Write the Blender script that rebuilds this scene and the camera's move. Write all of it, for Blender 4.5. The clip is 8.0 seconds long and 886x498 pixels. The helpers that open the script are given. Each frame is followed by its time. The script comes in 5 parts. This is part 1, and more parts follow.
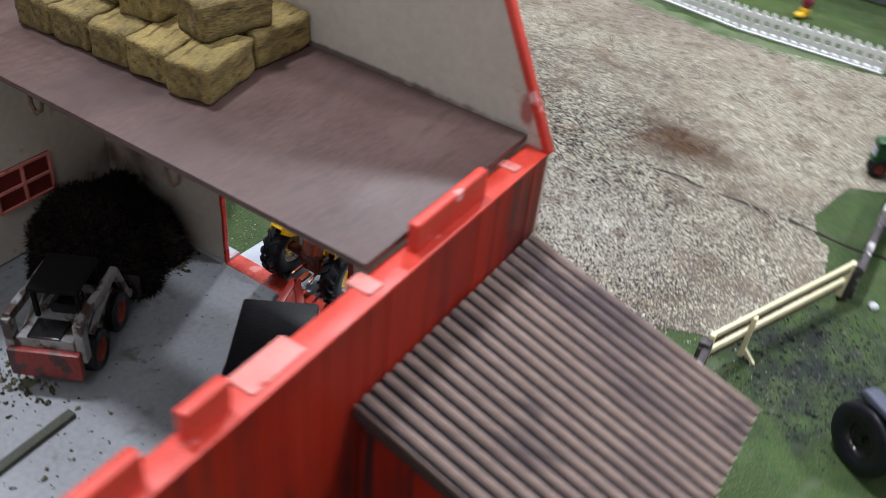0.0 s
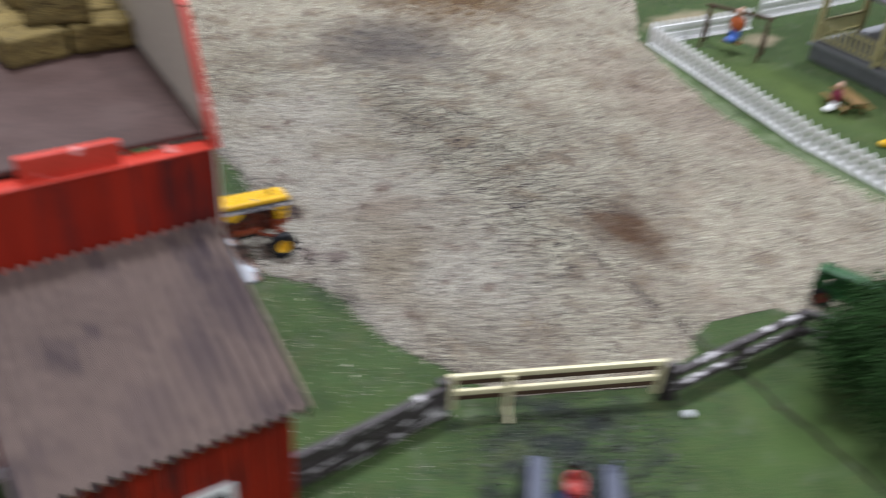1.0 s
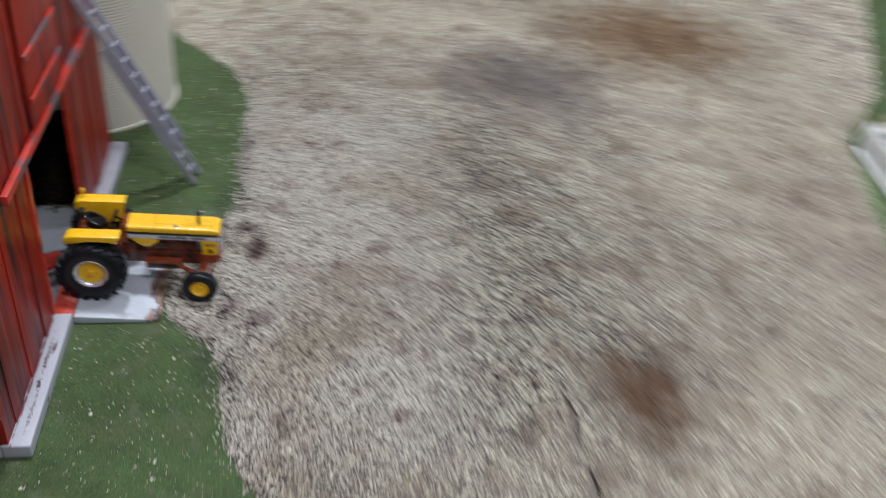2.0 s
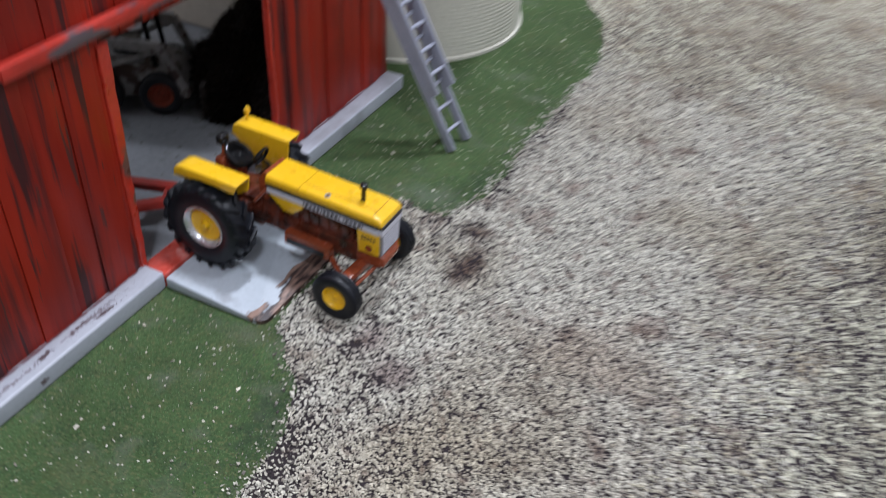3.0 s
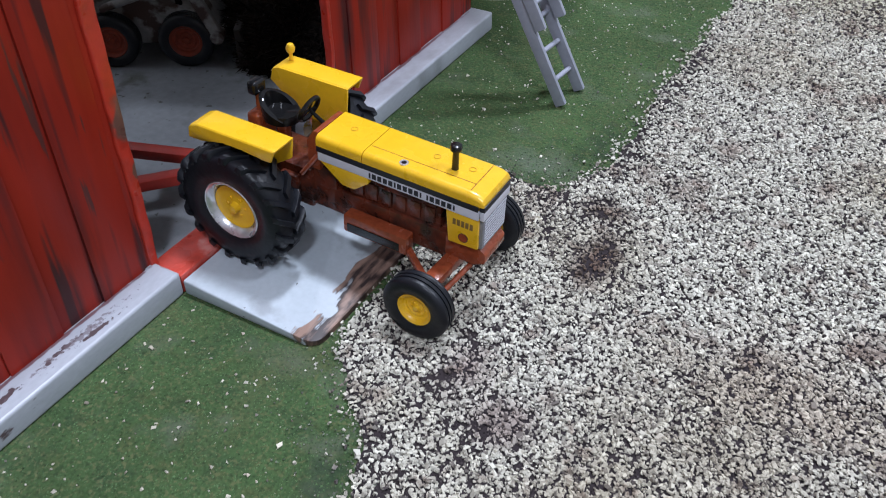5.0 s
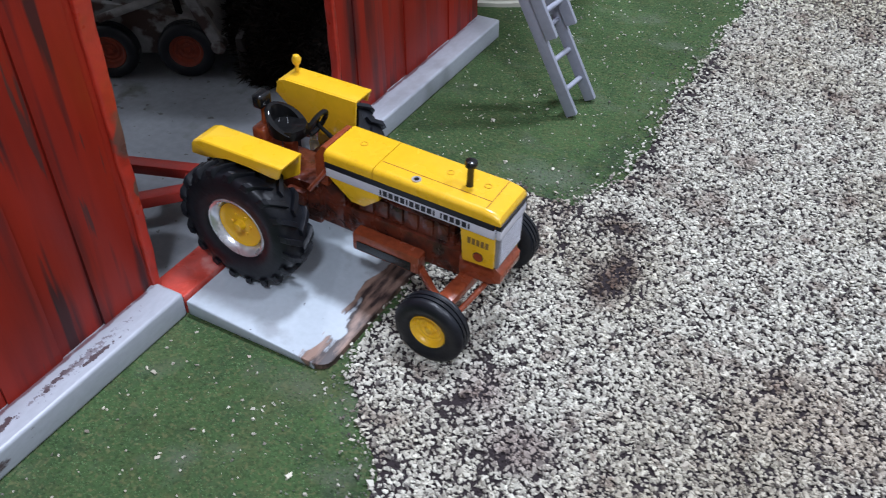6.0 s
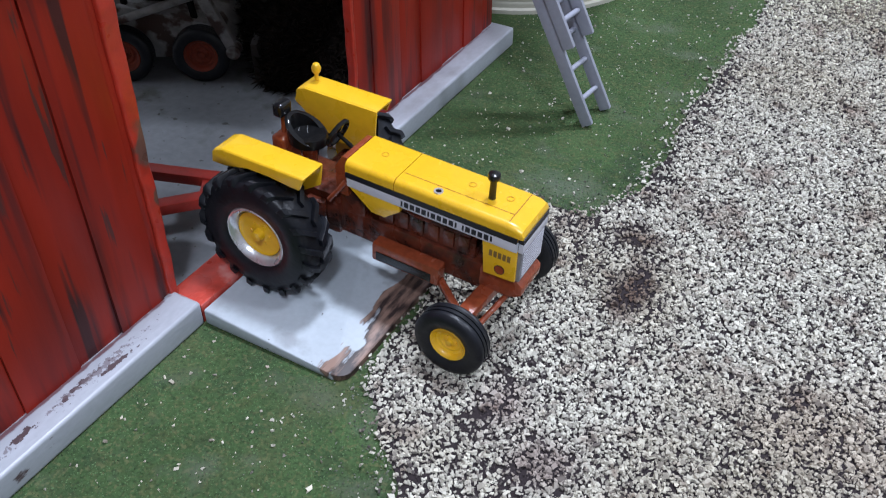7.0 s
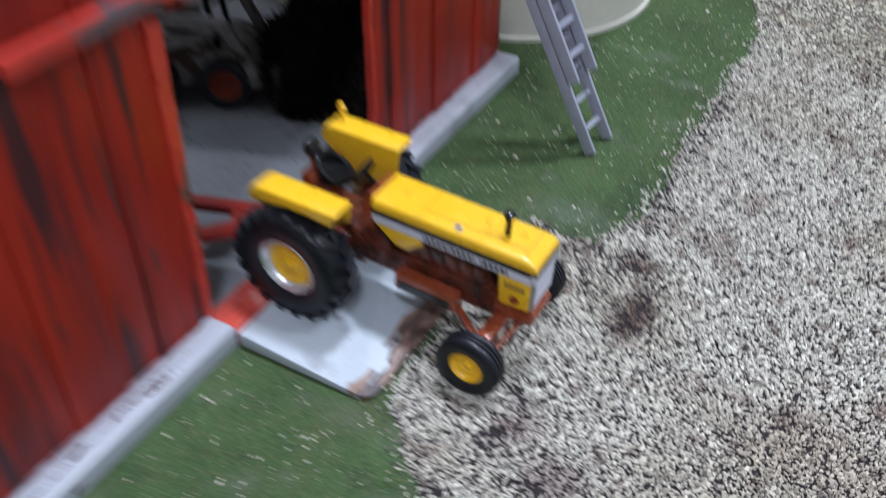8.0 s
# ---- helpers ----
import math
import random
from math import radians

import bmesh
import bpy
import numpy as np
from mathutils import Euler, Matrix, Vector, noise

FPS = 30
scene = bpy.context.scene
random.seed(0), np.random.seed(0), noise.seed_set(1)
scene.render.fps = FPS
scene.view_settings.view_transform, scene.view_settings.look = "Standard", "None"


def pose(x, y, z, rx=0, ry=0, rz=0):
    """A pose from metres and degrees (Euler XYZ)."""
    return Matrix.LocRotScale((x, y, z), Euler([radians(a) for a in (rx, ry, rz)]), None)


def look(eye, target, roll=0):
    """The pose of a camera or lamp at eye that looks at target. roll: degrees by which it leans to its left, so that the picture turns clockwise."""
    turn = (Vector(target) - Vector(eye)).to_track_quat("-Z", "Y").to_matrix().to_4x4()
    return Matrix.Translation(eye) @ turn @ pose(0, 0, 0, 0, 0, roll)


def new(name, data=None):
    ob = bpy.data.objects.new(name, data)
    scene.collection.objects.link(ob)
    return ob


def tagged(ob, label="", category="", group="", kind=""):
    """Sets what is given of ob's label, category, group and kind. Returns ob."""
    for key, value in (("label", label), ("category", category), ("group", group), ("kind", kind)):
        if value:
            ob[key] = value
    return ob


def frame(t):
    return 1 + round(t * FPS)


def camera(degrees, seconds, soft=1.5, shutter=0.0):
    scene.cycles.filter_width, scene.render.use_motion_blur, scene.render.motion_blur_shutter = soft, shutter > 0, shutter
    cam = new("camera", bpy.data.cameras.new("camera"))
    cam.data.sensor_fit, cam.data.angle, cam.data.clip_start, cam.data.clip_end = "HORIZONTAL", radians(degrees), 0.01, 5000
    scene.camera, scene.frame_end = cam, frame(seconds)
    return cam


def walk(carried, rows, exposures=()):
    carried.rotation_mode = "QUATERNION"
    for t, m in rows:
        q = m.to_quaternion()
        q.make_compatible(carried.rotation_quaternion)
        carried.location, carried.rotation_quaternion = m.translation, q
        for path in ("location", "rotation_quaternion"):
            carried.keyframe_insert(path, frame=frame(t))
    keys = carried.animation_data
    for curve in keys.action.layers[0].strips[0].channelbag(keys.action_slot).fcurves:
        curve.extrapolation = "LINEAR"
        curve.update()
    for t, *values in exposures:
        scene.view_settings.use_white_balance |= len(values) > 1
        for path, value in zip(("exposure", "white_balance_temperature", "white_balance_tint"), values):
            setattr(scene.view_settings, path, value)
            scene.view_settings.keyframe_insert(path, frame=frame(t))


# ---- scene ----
CM = 0.01          # lengths below are in centimetres of the model, a 1:64 farm
cam = camera(52.7, 8.0, soft=1.0, shutter=0.9)
PATH = [
    (0, (-19.72, -14.51, 23.65), (-12.91, -10.65, 17.43), 6.61),
    (0.2, (-18.31, -16.78, 23.90), (-11.85, -12.33, 17.71), 5.53),
    (0.5, (-14.55, -23.46, 24.39), (-9.01, -17.64, 18.44), 2.89),
    (0.6, (-13.09, -25.50, 24.50), (-8.02, -19.23, 18.59), 3.4),
    (0.7, (-12.02, -27.00, 24.43), (-7.26, -20.44, 18.58), 3.35),
    (0.8, (-10.92, -28.80, 24.51), (-6.29, -22.07, 18.74), 3.58),
    (0.9, (-9.62, -30.12, 25.16), (-5.05, -23.39, 19.36), 4.05),
    (1, (-8.61, -31.60, 25.22), (-3.96, -24.83, 19.52), 4.50),
    (1.1, (-7.36, -32.31, 25.36), (-2.66, -25.59, 19.64), 6.40),
    (1.2, (-5.71, -33.19, 25.15), (-1.02, -26.41, 19.50), 7.66),
    (2.3, (11.86, -22.28, 21.85), (11.60, -14.26, 15.88), 6.35),
    (2.5, (12.84, -18.61, 20.11), (11.43, -10.80, 14.03), 6.83),
    (3, (14.37, -13.18, 15.95), (11.03, -6.08, 9.74), 3.05),
    (3.5, (13.21, -11.20, 13.48), (9.50, -4.44, 7.12), 1.80),
    (4, (11.99, -9.74, 12.69), (8.13, -3.13, 6.25), 0.14),
    (4.5, (11.33, -9.09, 12.11), (7.43, -2.49, 5.69), -0.59),
    (6, (10.41, -8.30, 11.62), (6.56, -1.63, 5.24), -0.78),
    (6.5, (9.99, -8.45, 11.56), (6.19, -1.77, 5.17), -0.40),
    (7, (9.96, -8.35, 11.74), (6.14, -1.66, 5.36), 0.01),
    (7.5, (9.85, -8.34, 12.00), (6.13, -1.65, 5.57), 0.31),
    (7.8, (9.70, -8.54, 11.95), (6.03, -1.77, 5.57), 1.55),
    (7.9, (9.63, -8.79, 12.28), (6.03, -2.00, 5.87), 2.10),
    (8, (9.79, -9.12, 13.12), (6.08, -2.41, 6.69), 0.78),
]
walk(cam, [(t, look(Vector(eye) * CM, Vector(target) * CM, roll)) for t, eye, target, roll in PATH],
     exposures=[(0, 0.07, 6650, 15), (1.2, -0.18, 6700, 16), (2.5, -0.31, 6600, 16), (3.5, -0.12, 6250, 15), (8, -0.08, 6080, 14.6)])

# ---- world, hall lamps and an added fill lamp ----
world = bpy.data.worlds.new("hall_air")
scene.world = world
world.use_nodes = True
world.node_tree.nodes["Background"].inputs[0].default_value = (0.86, 0.92, 1.0, 1)
world.node_tree.nodes["Background"].inputs[1].default_value = 0.46


def hall_or_fill_lamp(x, y, z, size, watts, tint=(0.88, 0.96, 1.06)):
    data = bpy.data.lights.new("hall_or_fill_light", "AREA")
    data.shape, data.size, data.energy, data.color = "SQUARE", size, watts, tint
    ob = new("hall_or_fill_light", data)
    ob.matrix_world = look((x, y, z), (0.05, 0.0, 0.0))
    return ob


hall_or_fill_lamp(2.6, 0.95, 3.4, 0.36, 72)
hall_or_fill_lamp(0.12, 1.0, 3.5, 0.35, 112)
hall_or_fill_lamp(1.24, -2.03, 3.5, 0.40, 72)
# weak fill added to brighten the barn's inner walls; no lamp known there
hall_or_fill_lamp(-2.0, -0.8, 3.4, 0.8, 22)


# ---- materials ----
def mat(name, base, rough=0.6, metal=0.0, vary=0.15, scale=1.5, fine=12.0, bump=0.0, spots=None, spot_at=0.62,
        spot_scale=2.0, stretch=(1, 1, 1), island=0.0, objrand=0.0, coat=0.0, spec=0.5, gamma=1.0, spot_width=0.06):
    """A surface with variation at two scales (per centimetre) and, if given, spots of another colour."""
    m = bpy.data.materials.new(name)
    m.use_nodes = True
    nt = m.node_tree
    n, l = nt.nodes, nt.links
    bsdf = n["Principled BSDF"]
    bsdf.inputs["Roughness"].default_value = rough
    bsdf.inputs["Metallic"].default_value = metal
    bsdf.inputs["Coat Weight"].default_value = coat
    bsdf.inputs["Specular IOR Level"].default_value = spec
    tc = n.new("ShaderNodeTexCoord")
    mp = n.new("ShaderNodeMapping")
    mp.inputs["Scale"].default_value = tuple(100 * s for s in stretch)
    l.new(tc.outputs["Object"], mp.inputs["Vector"])

    def noise_of(sc, detail=3.0):
        t = n.new("ShaderNodeTexNoise")
        t.inputs["Scale"].default_value, t.inputs["Detail"].default_value = sc, detail
        l.new(mp.outputs["Vector"], t.inputs["Vector"])
        return t.outputs["Fac"]

    big, small = noise_of(scale), noise_of(fine)
    add = n.new("ShaderNodeMath")
    add.operation = "ADD"
    l.new(big, add.inputs[0]), l.new(small, add.inputs[1])
    value = add.outputs[0]
    for amount, socket in ((island, ("ShaderNodeNewGeometry", "Random Per Island")), (objrand, ("ShaderNodeObjectInfo", "Random"))):
        if amount:
            src = n.new(socket[0])
            mul = n.new("ShaderNodeMath")
            mul.operation = "MULTIPLY_ADD"
            mul.inputs[1].default_value, mul.inputs[2].default_value = amount, -amount / 2
            l.new(src.outputs[socket[1]], mul.inputs[0])
            plus = n.new("ShaderNodeMath")
            plus.operation = "ADD"
            l.new(value, plus.inputs[0]), l.new(mul.outputs[0], plus.inputs[1])
            value = plus.outputs[0]
    rng = n.new("ShaderNodeMapRange")
    rng.inputs["From Min"].default_value, rng.inputs["From Max"].default_value = 0.5, 1.5
    rng.inputs["To Min"].default_value, rng.inputs["To Max"].default_value = 1 - vary * 1.6, 1 + vary * 1.6
    l.new(value, rng.inputs["Value"])
    mix = n.new("ShaderNodeVectorMath")
    mix.operation = "SCALE"
    mix.inputs[0].default_value = base
    l.new(rng.outputs["Result"], mix.inputs["Scale"])
    colour = mix.outputs["Vector"]
    if spots:
        sp = noise_of(spot_scale, 5.0)
        ramp = n.new("ShaderNodeMapRange")
        ramp.inputs["From Min"].default_value, ramp.inputs["From Max"].default_value = spot_at, spot_at + spot_width
        l.new(sp, ramp.inputs["Value"])
        over = n.new("ShaderNodeMix")
        over.data_type = "RGBA"
        l.new(ramp.outputs["Result"], over.inputs["Factor"])
        l.new(colour, over.inputs["A"])
        over.inputs["B"].default_value = (*spots, 1)
        colour = over.outputs["Result"]
    l.new(colour, bsdf.inputs["Base Color"])
    worn = n.new("ShaderNodeMapRange")
    worn.inputs["From Min"].default_value, worn.inputs["From Max"].default_value = 0.3, 0.7
    worn.inputs["To Min"].default_value, worn.inputs["To Max"].default_value = max(0.05, rough - 0.09), min(1.0, rough + 0.09)
    l.new(big, worn.inputs["Value"]), l.new(worn.outputs["Result"], bsdf.inputs["Roughness"])
    if bump:
        bp = n.new("ShaderNodeBump")
        bp.inputs["Strength"].default_value, bp.inputs["Distance"].default_value = min(1.0, bump), 0.0004
        l.new(small, bp.inputs["Height"])
        l.new(bp.outputs["Normal"], bsdf.inputs["Normal"])
    return m


def colour_patch(m, places, colour, wob=0.9, reach=1.6, soft=0.5, amount=1.0):
    """Adds patches of one colour, for stains and some painted shading, at given places (x, y, z) with radii, both in
    centimetres, with ragged outlines.
    """
    n, l = m.node_tree.nodes, m.node_tree.links
    target = n["Principled BSDF"].inputs["Base Color"]
    under = target.links[0].from_socket
    tc = n.new("ShaderNodeTexCoord")
    mp = n.new("ShaderNodeMapping")
    mp.inputs["Scale"].default_value = (100, 100, 100)
    l.new(tc.outputs["Object"], mp.inputs["Vector"])
    nz = n.new("ShaderNodeTexNoise")
    nz.inputs["Scale"].default_value, nz.inputs["Detail"].default_value = wob, 6
    l.new(mp.outputs["Vector"], nz.inputs["Vector"])
    least = None
    for (x, y, z), (rx, ry, rz) in places:
        sub = n.new("ShaderNodeVectorMath")
        sub.operation = "SUBTRACT"
        sub.inputs[1].default_value = (x, y, z)
        l.new(mp.outputs["Vector"], sub.inputs[0])
        mul = n.new("ShaderNodeVectorMath")
        mul.operation = "MULTIPLY"
        mul.inputs[1].default_value = (1 / rx, 1 / ry, 1 / rz)
        l.new(sub.outputs[0], mul.inputs[0])
        ln = n.new("ShaderNodeVectorMath")
        ln.operation = "LENGTH"
        l.new(mul.outputs[0], ln.inputs[0])
        here = ln.outputs["Value"]
        if least is not None:
            low = n.new("ShaderNodeMath")
            low.operation = "MINIMUM"
            l.new(least, low.inputs[0]), l.new(here, low.inputs[1])
            here = low.outputs[0]
        least = here
    ad = n.new("ShaderNodeMath")
    ad.operation = "MULTIPLY_ADD"
    ad.inputs[1].default_value = reach
    l.new(nz.outputs["Fac"], ad.inputs[0]), l.new(least, ad.inputs[2])
    r = n.new("ShaderNodeMapRange")
    edge = 1.0 + reach * 0.5
    r.inputs["From Min"].default_value, r.inputs["From Max"].default_value = edge, edge - soft
    r.inputs["To Max"].default_value = amount
    l.new(ad.outputs[0], r.inputs["Value"])
    mx = n.new("ShaderNodeMix")
    mx.data_type = "RGBA"
    l.new(r.outputs["Result"], mx.inputs["Factor"]), l.new(under, mx.inputs["A"])
    mx.inputs["B"].default_value = (*colour, 1)
    l.new(mx.outputs["Result"], target)
    return m


def smear(m, colour, scale, stretch, lo, hi, amount=1.0, detail=4.0):
    """Lays a smeared wash of one colour over a material wherever a stretched noise runs high."""
    n, l = m.node_tree.nodes, m.node_tree.links
    target = n["Principled BSDF"].inputs["Base Color"]
    under = target.links[0].from_socket
    tc = n.new("ShaderNodeTexCoord")
    mp = n.new("ShaderNodeMapping")
    mp.inputs["Scale"].default_value = tuple(100 * s for s in stretch)
    mp.inputs["Location"].default_value = (scale * 3.7, 1.3, 8.1)
    l.new(tc.outputs["Object"], mp.inputs["Vector"])
    nz = n.new("ShaderNodeTexNoise")
    nz.inputs["Scale"].default_value, nz.inputs["Detail"].default_value = scale, detail
    l.new(mp.outputs["Vector"], nz.inputs["Vector"])
    r = n.new("ShaderNodeMapRange")
    r.inputs["From Min"].default_value, r.inputs["From Max"].default_value = lo, hi
    r.inputs["To Max"].default_value = amount
    l.new(nz.outputs["Fac"], r.inputs["Value"])
    mx = n.new("ShaderNodeMix")
    mx.data_type = "RGBA"
    l.new(r.outputs["Result"], mx.inputs["Factor"]), l.new(under, mx.inputs["A"])
    mx.inputs["B"].default_value = (*colour, 1)
    l.new(mx.outputs["Result"], target)
    return m


RED = mat("red_barn_paint", (0.31, 0.020, 0.009), 0.44, vary=0.13, scale=0.6, fine=2.2, bump=0.25, stretch=(1.8, 1.8, 0.22), objrand=0.3, spec=0.2)
smear(RED, (0.15, 0.011, 0.008), 0.55, (1.6, 1.6, 0.22), 0.44, 0.63, 0.75)
smear(RED, (0.026, 0.014, 0.016), 0.8, (2.4, 2.4, 0.16), 0.525, 0.66, 0.9, 4)
smear(RED, (0.055, 0.030, 0.028), 1.0, (6.0, 6.0, 0.5), 0.64, 0.69, 0.8, 5)
smear(RED, (0.024, 0.014, 0.016), 1.1, (2.2, 2.2, 0.13), 0.57, 0.63, 0.85, 3)
colour_patch(RED, [((-0.5, 9.6, 3.0), (1.0, 3.2, 4.4))], (0.32, 0.021, 0.010), 0.8, 1.0, 0.8, 0.82)
colour_patch(RED, [((-9.0, -6.6, 9.5), (9.0, 0.8, 3.6))], (0.33, 0.022, 0.010), 0.8, 1.0, 0.8, 0.8)
JAMB = mat("glossy_red_jamb", (0.40, 0.028, 0.014), 0.32, vary=0.2, scale=1.2, fine=5, bump=0.5)
colour_patch(JAMB, [((-0.5, 0.0, 3.75), (0.4, 0.25, 0.5)), ((-0.5, 0.0, 2.6), (0.4, 0.12, 0.2))], (0.13, 0.06, 0.045), 3.0, 1.6, 0.3)
SILL = mat("glossy_red_sill", (0.50, 0.060, 0.040), 0.28, vary=0.2, scale=1.0, fine=6, bump=0.3, spots=(0.62, 0.22, 0.19), spot_at=0.62, spot_scale=1.0, coat=0.3)
RED_DARK = mat("red_sheathing", (0.12, 0.010, 0.008), 0.6, vary=0.2)
# pale pink with red spots, for roof sockets and window bars
SOCKET = mat("pale_pink_socket", (0.62, 0.20, 0.17), 0.4, vary=0.15, scale=1, fine=5, spots=(0.45, 0.04, 0.03), spot_at=0.58, spot_scale=1.2)
# pink spots paint glossy highlights into the red of caps, tabs and trim
RED_TOP = mat("red_wall_cap", (0.55, 0.045, 0.026), 0.42, vary=0.15, scale=0.8, fine=6, bump=0.2, spots=(0.80, 0.42, 0.40), spot_at=0.63, spot_scale=0.7)
WORN_RED = mat("worn_red_beam", (0.45, 0.030, 0.018), 0.45, vary=0.2, scale=1, fine=6, bump=0.3, spots=(0.10, 0.075, 0.085), spot_at=0.51, spot_scale=1.1, stretch=(1, 0.6, 2), spot_width=0.07)
BEIGE = mat("bare_inner_wall", (0.50, 0.45, 0.38), 0.6, vary=0.10, scale=0.3, fine=4, bump=0.15, spots=(0.13, 0.055, 0.04), spot_at=0.66, spot_scale=0.7, spot_width=0.10)
colour_patch(BEIGE, [((-0.64, 10.6, 4.6), (0.7, 2.0, 3.0)), ((-0.64, 12.0, 3.0), (0.6, 0.8, 1.0))], (0.11, 0.045, 0.03), 0.8, 1.8, 0.9, 0.85)
colour_patch(BEIGE, [((-0.64, -5.75, 11.9), (0.4, 0.35, 0.55)), ((-0.64, 8.6, 8.4), (0.4, 1.5, 1.3))], (0.33, 0.05, 0.035), 1.5, 2.2, 0.6, 0.8)
# thin dark line along the foot of the gable at loft height
colour_patch(BEIGE, [((-0.64, 2.0, 11.36), (0.3, 8.5, 0.16))], (0.05, 0.03, 0.025), 2.0, 1.0, 0.5, 0.8)
CONCRETE = mat("grey_cast_plastic", (0.37, 0.385, 0.425), 0.36, vary=0.08, scale=0.8, fine=9, bump=0.10, spots=(0.09, 0.06, 0.065), spot_at=0.70, spot_scale=1.3, stretch=(1.5, 0.6, 1.5), spot_width=0.02)
colour_patch(CONCRETE, [((-0.06, -2.05, 0.54), (0.055, 0.55, 0.16)), ((-0.22, -2.7, 0.54), (0.05, 0.5, 0.1)), ((-0.2, -3.8, 0.5), (0.06, 0.22, 0.3))], (0.075, 0.05, 0.055), 8.0, 5.0, 0.2)
colour_patch(CONCRETE, [((-0.20, -2.3, 0.54), (0.07, 0.9, 0.1)), ((-0.16, -5.0, 0.54), (0.06, 0.9, 0.1))], (0.13, 0.10, 0.11), 14.0, 5.0, 0.3, 0.7)
colour_patch(CONCRETE, [((-0.1, 9.0, 0.54), (0.2, 2.4, 0.1))], (0.30, 0.30, 0.32), 4.0, 3.0, 0.9, 0.6)
# dark red line at the wall foot: paint bleed plus painted gap shade
colour_patch(CONCRETE, [((-0.46, -3.2, 0.54), (0.055, 4.5, 0.1)), ((-0.46, 9.2, 0.54), (0.055, 4.0, 0.1))], (0.11, 0.025, 0.03), 4.0, 2.0, 0.5, 0.85)
colour_patch(CONCRETE, [((-0.25, -0.1, 0.5), (0.3, 0.10, 0.2)), ((-0.2, 6.1, 0.5), (0.3, 0.10, 0.2))], (0.36, 0.06, 0.05), 4.0, 2.4, 0.5, 0.7)
FLOOR_IN = mat("dusty_barn_floor", (0.215, 0.225, 0.24), 0.50, vary=0.16, scale=0.4, fine=5, bump=0.15, spots=(0.08, 0.075, 0.06), spot_at=0.68, spot_scale=0.7)
smear(FLOOR_IN, (0.075, 0.075, 0.055), 0.9, (1, 1, 1), 0.60, 0.72, 0.7, 6)
smear(FLOOR_IN, (0.06, 0.055, 0.045), 4.0, (1, 1, 1), 0.67, 0.70, 0.8, 3)
LOFT = mat("brown_loft_board", (0.082, 0.048, 0.042), 0.46, vary=0.25, scale=0.5, fine=8, bump=0.10, stretch=(0.35, 1, 1), spots=(0.055, 0.034, 0.031), spot_at=0.55, spot_scale=0.35, spot_width=0.15, spec=0.35)
smear(LOFT, (0.105, 0.068, 0.060), 0.35, (1, 1, 1), 0.53, 0.66, 0.6, 5)
smear(LOFT, (0.040, 0.025, 0.024), 1.6, (0.3, 1.5, 1), 0.60, 0.72, 0.6, 5)
HAY = mat("straw_bale", (0.205, 0.150, 0.050), 0.9, vary=0.5, scale=2.5, fine=16, bump=0.9, spots=(0.11, 0.075, 0.025), spot_at=0.58, spot_scale=4, objrand=0.3, stretch=(0.35, 1.2, 1.2))
ROOF_GROOVE = mat("dark_roof_grooves", (0.011, 0.008, 0.012), 0.75, vary=0.3, scale=0.4, fine=5, stretch=(1, 0.3, 1))
ROOF = mat("brown_corrugated_roof", (0.33, 0.243, 0.205), 0.55, vary=0.25, scale=0.35, fine=6, bump=0.3, spots=(0.085, 0.062, 0.08), spot_at=0.55, spot_scale=0.35, stretch=(1, 0.3, 1), spot_width=0.2)
smear(ROOF, (0.060, 0.045, 0.065), 0.5, (1.0, 0.45, 1), 0.56, 0.68, 0.8, 5)
GRASS = mat("green_flock", (0.049, 0.086, 0.033), 0.95, vary=0.35, scale=0.35, fine=16, bump=1.0, spots=(0.080, 0.100, 0.048), spot_at=0.55, spot_scale=0.45, spec=0.1, spot_width=0.2)
smear(GRASS, (0.074, 0.082, 0.034), 2.6, (1, 1, 1), 0.52, 0.68, 0.5, 6)
smear(GRASS, (0.030, 0.054, 0.028), 1.7, (1, 1, 1), 0.52, 0.68, 0.5, 6)
smear(GRASS, (0.110, 0.120, 0.055), 12.0, (1, 1, 1), 0.53, 0.64, 0.75, 4)
smear(GRASS, (0.022, 0.034, 0.018), 13.0, (1, 1, 1), 0.52, 0.68, 0.55, 5)
smear(GRASS, (0.105, 0.120, 0.085), 0.9, (1, 1, 1), 0.58, 0.72, 0.6, 6)
colour_patch(GRASS, [((4.2, 7.2, 0), (1.3, 0.8, 1)), ((4.3, -0.5, 0), (0.5, 0.5, 1))], (0.12, 0.14, 0.105), 2.0, 2.2, 0.9, 0.6)
colour_patch(GRASS, [((5.1, -2.7, 0), (0.6, 1.4, 1)), ((5.2, 8.6, 0), (0.5, 1.3, 1))], (0.026, 0.040, 0.026), 3.0, 3.0, 1.0, 0.65)
colour_patch(GRASS, [((9.2, -15.2, 0), (4.4, 3.4, 1)), ((8.0, -17.5, 0), (3.4, 2.6, 1))], (0.026, 0.030, 0.030), 0.8, 4.0, 1.0, 0.95)
colour_patch(GRASS, [((2.5, -10.5, 0), (4.0, 2.6, 1)), ((18.5, -19.5, 0), (8.0, 4.2, 1)), ((4.0, -19.0, 0), (3.0, 4.0, 1))], (0.072, 0.120, 0.036), 0.6, 1.6, 1.0, 0.7)
# lawn by the house made yellower and lighter, painting in its stronger light
colour_patch(GRASS, [((44.5, 3.0, 0), (4.5, 12.0, 1))], (0.085, 0.125, 0.036), 0.3, 1.5, 0.9, 0.75)
colour_patch(GRASS, [((50.0, 11.5, 0), (2.2, 1.3, 1)), ((47.5, 17.5, 0), (5.0, 1.6, 1))], (0.30, 0.25, 0.17), 0.5, 1.6, 0.6, 0.8)
